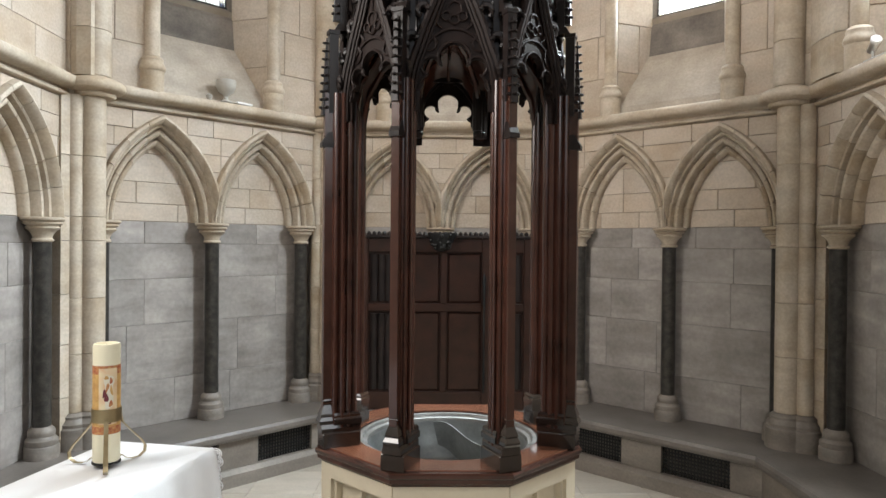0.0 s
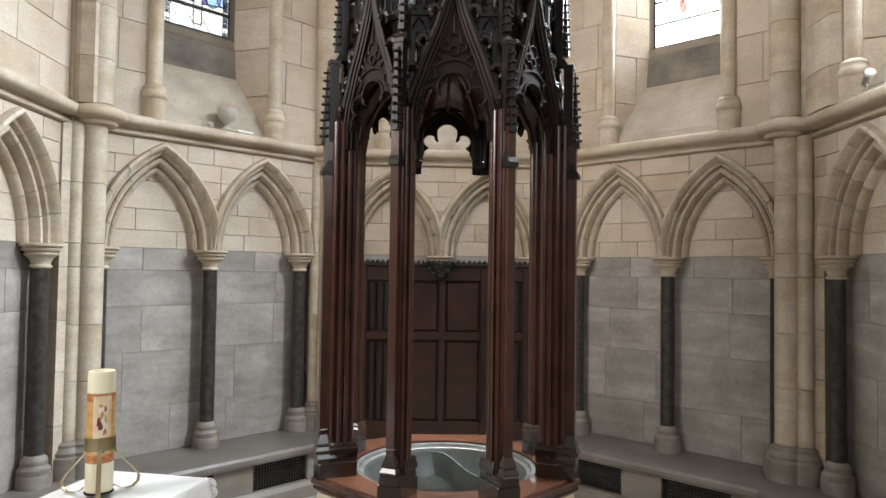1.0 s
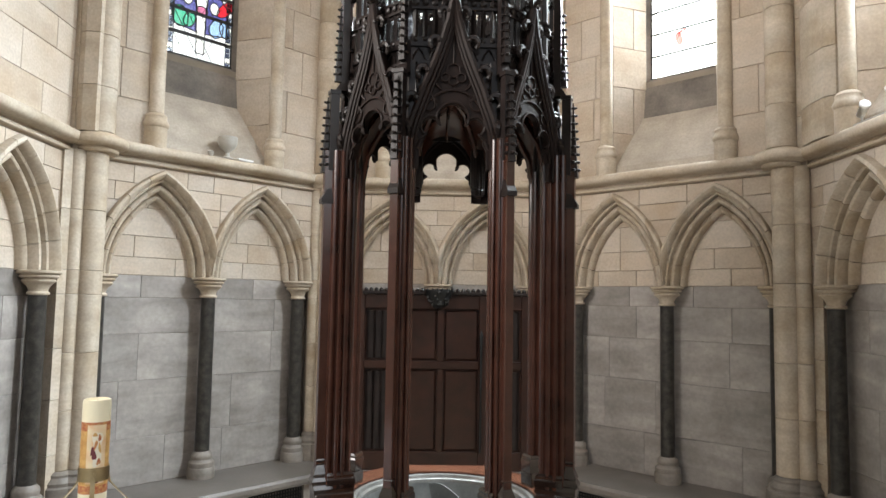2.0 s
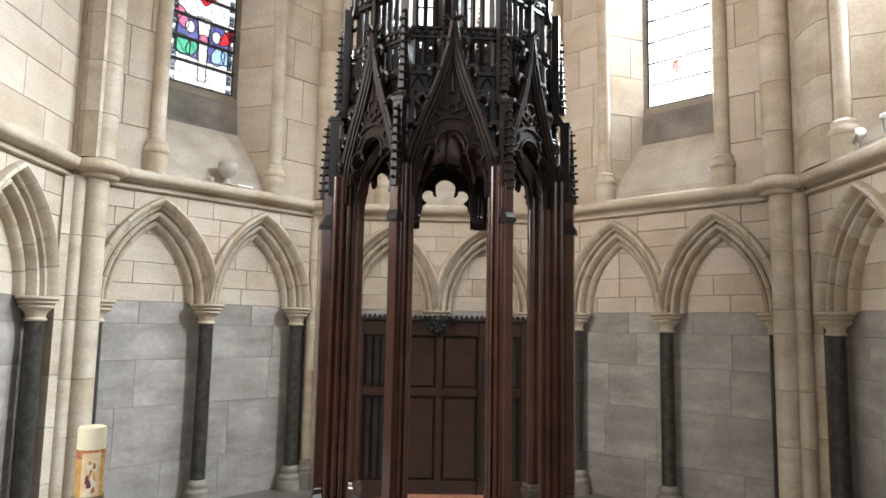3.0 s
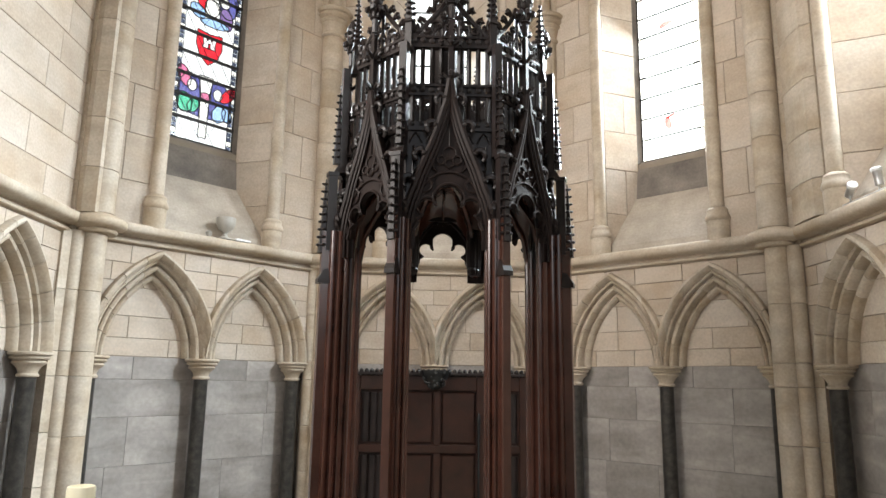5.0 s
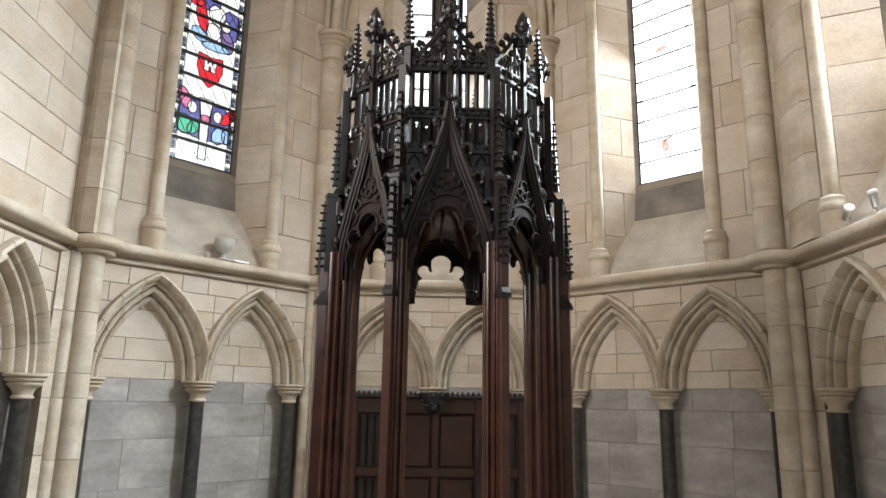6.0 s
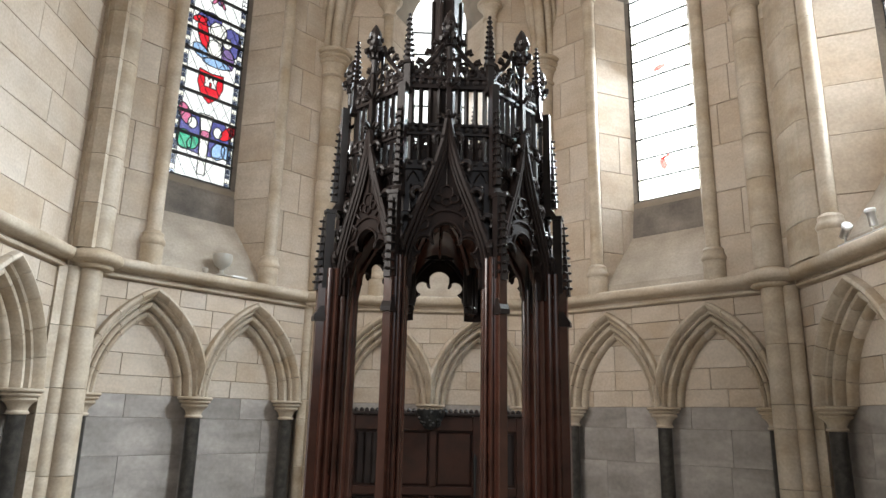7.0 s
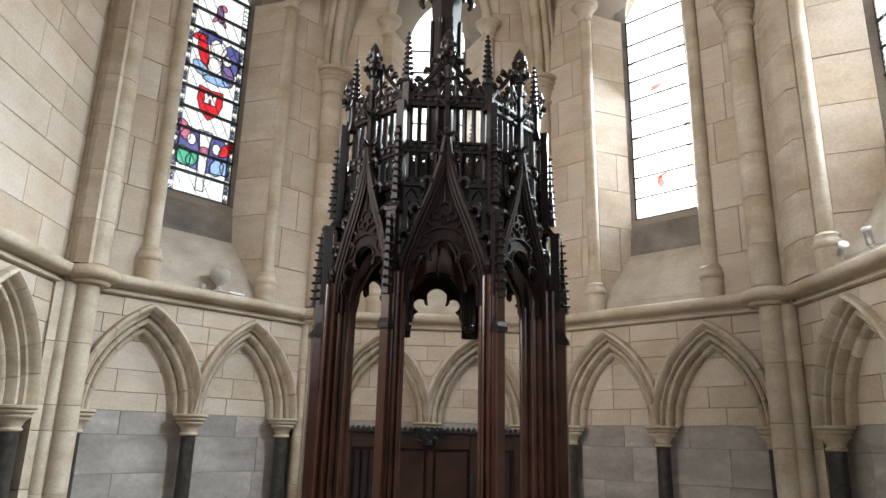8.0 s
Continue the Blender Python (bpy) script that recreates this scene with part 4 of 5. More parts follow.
def pinnacle_bm():
    """Three tiers of buttress pinnacles over a post, in the post's frame."""
    bm = bmesh.new()
    add_box(bm, 0.030, 0.066, -0.018, 0.018, 2.17, 2.50)
    pyramid(bm, 0.066, 0.094, 0.014, 2.16, 2.47, 0.072, 0.076, 0.003)
    knobs(bm, 0.078, 2.175, 2.465, 9, 0.0095, 0.006, 0.011, 0.002)
    add_box(bm, 0.026, 0.070, -0.022, 0.022, 2.485, 2.50)
    tier = len(bm.verts)
    pyramid(bm, 0.022, 0.070, 0.022, 2.50, 2.53, 0.026, 0.052, 0.016)
    add_box(bm, 0.016, 0.046, -0.015, 0.015, 2.50, 2.97)
    pyramid(bm, 0.046, 0.070, 0.012, 2.54, 2.86, 0.050, 0.054, 0.003)
    knobs(bm, 0.055, 2.555, 2.86, 10, 0.0085, 0.0055, 0.009, 0.002)
    upper = len(bm.verts)
    pyramid(bm, 0.010, 0.052, 0.021, 2.95, 2.985, 0.016, 0.046, 0.015)
    add_box(bm, 0.016, 0.044, -0.014, 0.014, 2.98, 3.08)
    pyramid(bm, 0.010, 0.050, 0.020, 3.075, 3.09, 0.014, 0.046, 0.016)
    pyramid(bm, 0.015, 0.045, 0.015, 3.09, 3.30, 0.027, 0.033, 0.003)
    knobs(bm, 0.030, 3.10, 3.295, 8, 0.0095, 0.006, 0.011, 0.002)
    bmesh.ops.create_icosphere(bm, subdivisions=1, radius=0.009, matrix=Matrix.Translation((0.030, 0, 3.305)))
    bm.verts.ensure_lookup_table()
    for v in bm.verts[tier:]:
        v.co.x -= 0.022
    for v in bm.verts[upper:]:
        v.co.x -= 0.040
    return bm


def foot_bm():
    bm = bmesh.new()
    add_box(bm, -0.072, 0.096, -0.062, 0.062, FR, FR + 0.062, 0.004)
    add_loft(bm, [[(0.10 * u - 0.0, v, z) if u > 0 else (u * 0.074, v, z) for u, v in ((-1, -w), (1, -w), (1, w), (-1, w))] for z, w in ((FR + 0.062, 0.050), (FR + 0.078, 0.050), (FR + 0.094, 0.043))])
    # stepped base of the buttress
    stack = []
    for z0, x1, w in ((0.092, 0.104, 0.040), (0.100, 0.108, 0.042), (0.108, 0.108, 0.042), (0.122, 0.098, 0.034), (0.128, 0.102, 0.036), (0.134, 0.100, 0.034), (0.168, 0.086, 0.021), (0.180, 0.084, 0.020), (0.186, 0.090, 0.025), (0.192, 0.084, 0.021)):
        stack.append([(0.02, -w, FR + z0), (x1, -w, FR + z0), (x1, w, FR + z0), (0.02, w, FR + z0)])
    add_loft(bm, stack)
    # inner base mouldings
    stack = []
    for z0, x1, w in ((0.092, -0.076, 0.056), (0.112, -0.076, 0.056), (0.120, -0.070, 0.050), (0.128, -0.072, 0.052), (0.138, -0.064, 0.046)):
        stack.append([(x1, -w, FR + z0), (0.045, -w, FR + z0), (0.045, w, FR + z0), (x1, w, FR + z0)])
    add_loft(bm, stack)
    bmesh.ops.scale(bm, verts=bm.verts, vec=(0.92, 0.74, 1.0))
    return bm


def offset_bm():
    """Sloped weathering of the buttress under the gables."""
    bm = bmesh.new()
    pyramid(bm, 0.03, 0.094, 0.020, 2.035, 2.052, 0.03, 0.094, 0.020)
    pyramid(bm, 0.03, 0.094, 0.020, 2.052, 2.095, 0.03, 0.068, 0.016)
    return bm


first_post = first_pin = None
for i in range(8):
    m = post_frame(i)
    back = i in (1, 2)
    if not back:
        if first_post is None:
            first_post = cpart("post", post_body(FR + 0.08, 2.25), OAK, m=m)
            foot = cpart("foot", foot_bm(), OAKFOOT, "moulded dark oak foot", parent=first_post)
            offs = cpart("weathering", offset_bm(), OAKBLACK, parent=first_post)
        else:
            p = sharing("post", first_post.data, canopy, CB @ m)
            sharing("foot", foot.data, p, Matrix.Identity(4))
            sharing("weathering", offs.data, p, Matrix.Identity(4))
    else:
        bm = post_body(2.17, 2.36)
        prev = None
        for z, k in ((2.135, 0.62), (2.15, 0.9), (2.16, 0.95), (2.172, 0.8), (2.18, 0.92), (2.20, 0.9)):
            cur = [(x * k, y * k, z) for x, y in section]
            if prev:
                add_loft(bm, [prev, cur])
            prev = cur
        bmesh.ops.scale(bm, verts=bm.verts, vec=(0.72, 0.85, 1.0))
        a = OCT + i * math.pi / 4
        cpart("pendant", bm, OAKBLACK, "hanging moulded pendant", m=Matrix.Rotation(a, 4, "Z") @ Matrix.Translation((0.40, 0, 0.03)))
    if first_pin is None:
        first_pin = cpart("pinnacle", pinnacle_bm(), OAKBLACK, "slender crocketed pinnacle", m=m)
    else:
        sharing("pinnacle", first_pin.data, canopy, CB @ m)

# gable of one face: x along the face, y outwards
OGEE = [(0.0, 1.0), (0.08, 0.99), (0.16, 0.95), (0.24, 0.87), (0.32, 0.76), (0.42, 0.64), (0.52, 0.49), (0.62, 0.35), (0.72, 0.23), (0.84, 0.11), (1.0, 0.02)]
GZ0, GZ1, GW = 2.17, 2.81, 0.176


def ogee(s):
    for (a, u), (b, v) in zip(OGEE, OGEE[1:]):
        if s <= b:
            return u + (v - u) * (s - a) / (b - a)
    return 0.02


GAP = PR * math.cos(OCT)


def foil_path(g=0.0):
    """Right half of the cusped opening, from the crown down to the springing, widened by g."""
    pts = arc(0, 2.334, 0.054 + g, 90, -28, 14) + arc(0.083, 2.302, 0.032 + g, 155, -62, 14) + arc(0.142 + g * 0.6, 2.244, 0.030 - g, 160, 200, 4)
    return pts + [(0.126 + g, 2.215), (0.126 + g, 2.14)]


def gable_bm():
    """A pierced board between the cusped opening and the ogee, in quads from one line to the other."""
    bm = bmesh.new()
    inner = foil_path()[::-1]
    n = len(inner)
    outer = [(0.176, 2.14)]
    for i in range(1, n):
        t = ((i - 1) / (n - 2)) ** 0.9
        outer.append((GW * ogee(t), GZ0 + (GZ1 - GZ0) * t))
    for s in (-1, 1):
        for (xa, za), (xb, zb), (ua, wa), (ub, wb) in zip(inner, inner[1:], outer, outer[1:]):
            q = []
            for y in (GAP + 0.004, GAP - 0.016):
                q += [bm.verts.new((s * xa, y, za)), bm.verts.new((s * xb, y, zb)), bm.verts.new((s * ub, y, wb)), bm.verts.new((s * ua, y, wa))]
            bm.faces.new(q[:4])
            bm.faces.new(q[4:][::-1])
            bm.faces.new((q[0], q[1], q[5], q[4]))
            bm.faces.new((q[3], q[2], q[6], q[7]))
    bmesh.ops.remove_doubles(bm, verts=bm.verts, dist=0.0002)
    return bm


def mould_bm():
    """Raised rolls: along the ogee, round the trefoil, and tracery in the gable field."""
    bm = bmesh.new()
    for s in (-1, 1):
        for off, r, y in ((-0.002, 0.0125, 0.020), (0.018, 0.0085, 0.018), (0.032, 0.0065, 0.013)):
            pts = [(s * (GW - off), GAP + y, 2.14)]
            for i in range(26):
                t = i / 25
                pts.append((s * max(0.004, GW * ogee(t) - off * (1 - 0.6 * t)), GAP + y, GZ0 + (GZ1 - GZ0) * t * (1 - 0.06 * off / 0.03)))
            add_tube(bm, pts, r, 6)
    half_foil = foil_path(0.006)[:-1]
    add_tube(bm, [(-x, GAP + 0.008, z) for x, z in half_foil[::-1]] + [(x, GAP + 0.008, z) for x, z in half_foil[1:]], 0.0055, 6)
    arch = [(0.135 * math.sin(radians(a)), GAP + 0.008, 2.225 + 0.215 * math.cos(radians(a)) ** 0.8) for a in range(-88, 89, 8)]
    add_tube(bm, arch, 0.005, 6)
    # quatrefoil and side lobes
    for cx, cz, r in ((0, 2.515, 0.026), (-0.030, 2.487, 0.017), (0.030, 2.487, 0.017), (0, 2.475, 0.018), (-0.092, 2.385, 0.026), (0.092, 2.385, 0.026)):
        add_tube(bm, [(cx + r * math.cos(radians(a)), GAP + 0.008, cz + r * math.sin(radians(a))) for a in range(0, 361, 30)], 0.0045, 5)
    add_tube(bm, [(0, GAP + 0.008, 2.54), (0, GAP + 0.008, 2.70)], 0.004, 5)
    for s in (-1, 1):
        for x0, z0, dx, dz in ((0.060, 2.395, 0.028, 0.055), (0.085, 2.43, -0.03, 0.045), (0.045, 2.44, 0.02, 0.05), (0.115, 2.345, -0.012, 0.05), (0.028, 2.56, -0.012, 0.06)):
            pts = [(s * (x0 + dx * q + 0.012 * math.sin(q * 3.1)), GAP + 0.008, z0 + dz * q) for q in (0, 0.25, 0.5, 0.75, 1.0)]
            add_tube(bm, pts, 0.006, 5, [0.5, 1.0, 1.2, 0.9, 0.3])
        for q in range(7):
            t = 0.05 + 0.09 * q
            ret = bmesh.ops.create_icosphere(bm, subdivisions=1, radius=0.0065)
            bmesh.ops.translate(bm, verts=ret["verts"], vec=(s * (GW * ogee(t) - 0.010), GAP + 0.018, GZ0 + (GZ1 - GZ0) * t))
    # cusps at the points of the trefoil
    for x, z in ((0.0477, 2.307), (0.098, 2.272)):
        for s in (-1, 1):
            ret = bmesh.ops.create_icosphere(bm, subdivisions=1, radius=0.006)
            bmesh.ops.translate(bm, verts=ret["verts"], vec=(s * x, GAP + 0.005, z))
    return bm


def crocket_bm():
    """A curled leaf: a hooked stalk that ends in lobes."""
    bm = bmesh.new()
    pts, tp = [], []
    for i in range(10):
        a = radians(-60 + 255 * i / 9)
        r = 0.021 * (1 - 0.045 * i)
        pts.append((0.016 + r * math.cos(a) * 0.9, 0, 0.012 + r * math.sin(a)))
        tp.append(0.55 + 0.6 * math.sin(math.pi * (i + 1) / 11))
    add_tube(bm, pts, 0.0085, 6, tp)
    for dy in (-0.010, 0, 0.010):
        ret = bmesh.ops.create_icosphere(bm, subdivisions=1, radius=0.0085)
        bmesh.ops.translate(bm, verts=ret["verts"], vec=(0.004, dy, 0.020 - abs(dy) * 0.5))
    return bm


def drum_bm():
    """Upper lantern of one face: panel, two tiers of slim mullions, carved bands."""
    bm = bmesh.new()
    a = 0.402
    w = a * math.tan(OCT)
    add_box(bm, -w, w, a - 0.02, a, 2.44, 2.618)
    return bm


def rail_bm(lo, hi):
    """One moulded rail of the lantern."""
    bm = bmesh.new()
    a = 0.402
    w = a * math.tan(OCT)
    for z0, z1, d in ((2.618, 2.633, 0.010), (2.633, 2.658, 0.002), (2.765, 2.775, 0.006), (2.775, 2.803, -0.002), (2.803, 2.813, 0.008), (2.970, 2.985, 0.006), (2.985, 3.010, 0.0), (3.010, 3.020, 0.010)):
        if lo < z0 < hi:
            add_box(bm, -w, w, a - 0.022, a + d, z0, z1)
    return bm


def bars_bm():
    bm = bmesh.new()
    a = 0.395
    w = 0.402 * math.tan(OCT)
    n = 9
    for z0, z1 in ((2.658, 2.765), (2.813, 2.98)):
        for i in range(n):
            x = -w + 2 * w * (i + 0.5) / n
            add_prism(bm, [(x - 0.0095, a - 0.006), (x, a - 0.016), (x + 0.0095, a - 0.006), (x + 0.0095, a + 0.002), (x, a + 0.010), (x - 0.0095, a + 0.002)], z0, z1)
        for i in range(n - 1):
            x = -w + 2 * w * (i + 1) / n
            add_prism(bm, [(x - 0.009, a - 0.004), (x + 0.009, a - 0.004), (x + 0.009, a + 0.004), (x - 0.009, a + 0.004)], z1 - 0.012, z1)
    return bm


def relief_bm(band):
    """Carved leaf bands and blind tracery on the lantern."""
    bm = bmesh.new()
    a = 0.402
    w = a * math.tan(OCT)
    rng = random.Random(4)
    for z, r in (band,):
        n = 9
        for i in range(n):
            x = -w + 2 * w * (i + 0.5) / n
            ret = bmesh.ops.create_icosphere(bm, subdivisions=1, radius=r * rng.uniform(0.85, 1.15))
            bmesh.ops.scale(bm, verts=ret["verts"], vec=(0.9, 0.6, 1.1))
            bmesh.ops.translate(bm, verts=ret["verts"], vec=(x, a + 0.003, z + rng.uniform(-0.003, 0.003)))
    for i in range(5 if band[0] < 2.7 else 0):
        x = -w + 2 * w * (i + 0.5) / 5
        h = w / 5 - 0.006
        add_tube(bm, [(x - h, a + 0.003, 2.430), (x - h, a + 0.003, 2.560), (x - h * 0.6, a + 0.003, 2.590), (x, a + 0.003, 2.610), (x + h * 0.6, a + 0.003, 2.590), (x + h, a + 0.003, 2.560), (x + h, a + 0.003, 2.430)], 0.0045, 5)
    return bm


CREST_Y = 0.398


def crest_bm():
    """Bent rails of the openwork gablet that crowns one face."""
    bm = bmesh.new()
    a = CREST_Y
    rail = [(0.150 * (1 - i / 10) ** 1.35 + 0.006, a, 3.035 + 0.02 * i) for i in range(11)]
    add_tube(bm, [(-x, y, z) for x, y, z in rail] + [(x, y, z) for x, y, z in rail[::-1]], 0.011, 6)
    add_tube(bm, [(-0.11, a, 3.03), (-0.085, a, 3.075), (-0.05, a, 3.095), (-0.02, a, 3.075), (0, a, 3.12), (0.02, a, 3.075), (0.05, a, 3.095), (0.085, a, 3.075), (0.11, a, 3.03)], 0.006, 5)
    add_tube(bm, [(0, a, 3.03), (0, a, 3.24)], 0.008, 6)
    return bm


def crest_leaves():
    """Name and line of each scroll, crocket and leaf blade of the gablet: (name, points, radius, taper)."""
    a = CREST_Y
    out = [("ring", [(0.035 * math.cos(radians(q)), a, 3.10 + 0.03 * math.sin(radians(q))) for q in range(0, 361, 30)], 0.005, None)]
    for s in (-1, 1):
        for cx, cz, r, st in ((0.055, 3.085, 0.026, 0.3), (0.100, 3.062, 0.020, 1.4), (0.032, 3.135, 0.017, 2.0), (0.142, 3.06, 0.016, 0.0)):
            out.append(("scroll", [(s * (cx + r * (1 - 0.11 * q) * math.cos(st + q * 0.85)), a + 0.004, cz + r * (1 - 0.11 * q) * math.sin(st + q * 0.85)) for q in range(8)], 0.0078, [0.6, 0.9, 1.1, 1.2, 1.1, 1.0, 1.0, 1.3]))
        for t in (0.12, 0.34, 0.56, 0.78):
            x, z = s * (0.150 * (1 - t) ** 1.35 + 0.014), 3.035 + 0.20 * t
            out.append(("crest_crocket", [(x, a, z), (x + s * 0.014, a, z + 0.012), (x + s * 0.024, a, z + 0.016), (x + s * 0.028, a, z + 0.006), (x + s * 0.02, a, z)], 0.013, [0.6, 0.9, 1.1, 1.0, 0.7]))
        for x0, h in ((0.035, 0.075), (0.075, 0.055), (0.115, 0.06), (0.150, 0.075)):
            for dx in (-1, 0, 1):
                out.append(("leaf_blade", [(s * x0, a, 3.03), (s * x0 + dx * 0.010, a, 3.03 + h * 0.6), (s * x0 + dx * 0.018, a + 0.006, 3.03 + h * (1.0 if dx == 0 else 0.8)), (s * x0 + dx * 0.022, a + 0.01, 3.03 + h * (1.1 if dx == 0 else 0.68))], 0.008, [0.6, 1.1, 1.0, 0.5]))
    return out


def spandrel_bm():
    """Solid inner board between the arch and the lantern."""
    bm = bmesh.new()
    w = 0.430 * math.tan(OCT) + 0.004
    inner = [(0.0, 2.465), (0.038, 2.438), (0.076, 2.403), (0.110, 2.358), (0.134, 2.305), (0.147, 2.24), (0.150, 2.17)]
    half_line = inner[:-1] + [(0.151, 2.17), (w, 2.17)]
    line = [(-x, z) for x, z in half_line[::-1]] + half_line[1:]
    for (xa, za), (xb, zb) in zip(line, line[1:]):
        q = []
        for y in (0.418, 0.398):
            q += [bm.verts.new((xa, y, za)), bm.verts.new((xb, y, zb)), bm.verts.new((xb, y, 2.56)), bm.verts.new((xa, y, 2.56))]
        bm.faces.new(q[:4])
        bm.faces.new(q[4:][::-1])
        bm.faces.new((q[0], q[1], q[5], q[4]))
        bm.faces.new((q[3], q[2], q[6], q[7]))
    bmesh.ops.remove_doubles(bm, verts=bm.verts, dist=0.0002)
    for g, y, r in ((0.0, 0.396, 0.008), (0.0, 0.412, 0.007), (0.020, 0.396, 0.006)):
        half_arch = [(x + g, y, z + g) for x, z in inner]
        add_tube(bm, [(-x, y2, z) for x, y2, z in half_arch[::-1]] + half_arch[1:], r, 6)
    for s in (-1, 1):
        for x0 in (0.070, 0.105, 0.140):
            add_tube(bm, [(s * x0, 0.421, 2.36 + 0.3 * abs(0.14 - x0)), (s * x0, 0.421, 2.55)], 0.0045, 5)
        for x0 in (0.0875, 0.1225):
            add_tube(bm, [(s * (x0 - 0.016), 0.421, 2.49), (s * (x0 - 0.008), 0.421, 2.515), (s * x0, 0.421, 2.525), (s * (x0 + 0.008), 0.421, 2.515), (s * (x0 + 0.016), 0.421, 2.49)], 0.0045, 5)
            for j in range(5):
                q = j * 2 * math.pi / 5
                ret = bmesh.ops.create_icosphere(bm, subdivisions=1, radius=0.008)
                bmesh.ops.translate(bm, verts=ret["verts"], vec=(s * x0 + 0.011 * math.cos(q), 0.424, 2.445 + 0.011 * math.sin(q)))
    return bm


shared = {}
for i in range(8):
    m = Matrix.Rotation(math.pi / 4 * i - math.pi, 4, "Z")
    made = {}
    for nm, fn, mt, sm in (("gable", gable_bm, OAKGABLE, False), ("spandrel_board", spandrel_bm, OAKBLACK, False), ("gable_moulding", mould_bm, OAKGABLE, True), ("lantern_panel", drum_bm, OAKBLACK, False), ("lower_rail", lambda: rail_bm(2.6, 2.75), OAKBLACK, False), ("middle_rail", lambda: rail_bm(2.75, 2.9), OAKBLACK, False), ("upper_rail", lambda: rail_bm(2.9, 3.1), OAKBLACK, False), ("mullions", bars_bm, OAKBLACK, False), ("lower_leaf_band", lambda: relief_bm((2.646, 0.012)), OAKBLACK, True), ("middle_leaf_band", lambda: relief_bm((2.791, 0.017)), OAKBLACK, True), ("upper_leaf_band", lambda: relief_bm((3.000, 0.017)), OAKBLACK, True), ("crest_gablet", crest_bm, OAKBLACK, True)):
        parent = None if nm in ("gable", "spandrel_board", "lantern_panel", "crest_gablet") else made["gable" if nm == "gable_moulding" else "lantern_panel"]
        at = m @ Matrix.Translation((0, 0, -0.02)) if nm == "crest_gablet" else m
        if nm not in shared:
            ob = cpart(nm, fn(), mt, smooth=sm, m=at if parent is None else Matrix.Identity(4), parent=parent)
            shared[nm] = ob.data
        else:
            ob = sharing(nm, shared[nm], parent or canopy, CB @ at if parent is None else Matrix.Identity(4))
        made[nm] = ob
    for j, (nm, pts, r, tp) in enumerate(crest_leaves()):
        if ("crest", j) not in shared:
            bm = bmesh.new()
            add_tube(bm, pts, r, 5, tp)
            shared[("crest", j)] = cpart(nm, bm, OAKBLACK, smooth=True, parent=made["crest_gablet"]).data
        else:
            sharing(nm, shared[("crest", j)], made["crest_gablet"], Matrix.Identity(4))
    # crockets up the ogee, and the finial
    for s in (-1, 1):
        for t in (0.16, 0.33, 0.50, 0.68, 0.86):
            x, z = s * GW * ogee(t), GZ0 + (GZ1 - GZ0) * t
            mm = Matrix.Translation((x, GAP + 0.014, z)) @ (Matrix.Identity(4) if s > 0 else Matrix.Rotation(math.pi, 4, "Z")) @ Matrix.Scale(1.55 - 0.45 * t, 4)
            if "crocket" not in shared:
                ob = cpart("crocket", crocket_bm(), OAKBLACK, smooth=True, m=mm, parent=made["gable"])
                shared["crocket"] = ob.data
            else:
                sharing("crocket", shared["crocket"], made["gable"], mm)
    mm = Matrix.Translation((0, GAP + 0.012, 0))
    if "finial" not in shared:
        bm = leaf_finial(3.075, 1.15)
        add_box(bm, -0.009, 0.009, -0.009, 0.009, 2.76, 3.07)
        for z in (2.84, 2.98):
            for j in range(4):
                q = j * math.pi / 2
                add_tube(bm, [(0.006 * math.cos(q), 0.006 * math.sin(q), z - 0.02), (0.028 * math.cos(q), 0.028 * math.sin(q), z), (0.04 * math.cos(q), 0.04 * math.sin(q), z - 0.008), (0.036 * math.cos(q), 0.036 * math.sin(q), z - 0.02)], 0.009, 5)
        ob = cpart("finial", bm, OAKBLACK, "carved leaf finial", smooth=True, m=mm, parent=made["gable"])
        shared["finial"] = ob.data
    else:
        sharing("finial", shared["finial"], made["gable"], mm)

# inner vault with ribs, and the spire
bm = bmesh.new()
loops = []
for r, z in ((0.425, 2.16), (0.40, 2.30), (0.33, 2.42), (0.20, 2.52), (0.03, 2.56)):
    loops.append([(r * math.cos(OCT + j * math.pi / 4), r * math.sin(OCT + j * math.pi / 4), z) for j in range(8)])
rows = [[Vector(p) for p in l] for l in loops]
for j in range(8):
    pts = [rows[q][j] for q in range(5)]
    add_tube(bm, pts, 0.013, 6)
cpart("vault_ribs", bm, OAK, smooth=True)
cell = bmesh.new()
grid = []
for q in range(5):
    a, b = rows[q][0], rows[q][1]
    rise = (0.275, 0.17, 0.09, 0.03, 0.0)[q]
    grid.append([a.lerp(b, v / 10) + Vector((0, 0, 0.012 + rise * (1 - abs(v / 5 - 1) ** 3.2))) for v in range(11)])
add_loft(cell, grid, closed=False, caps=False)
ridge = bmesh.new()
add_tube(ridge, [grid[q][5] - Vector((0, 0, 0.006)) for q in range(5)], 0.008, 6)
first_cell = cpart("vault_cell", cell, OAK, smooth=True)
first_ridge = cpart("ridge_rib", ridge, OAK, smooth=True)
for j in range(1, 8):
    for ob in (first_cell, first_ridge):
        sharing(ob.name, ob.data, canopy, CB @ Matrix.Rotation(j * math.pi / 4, 4, "Z"))
bm = bmesh.new()
add_lathe(bm, [(0.085, 2.56), (0.085, 2.62), (0.070, 2.66), (0.070, 3.62), (0.080, 3.72), (0.080, 3.76), (0.066, 3.79), (0.058, 4.6)], 8, rot=OCT)
spire = cpart("spire", bm, OAKBLACK, "dark oak spire")
bm = bmesh.new()
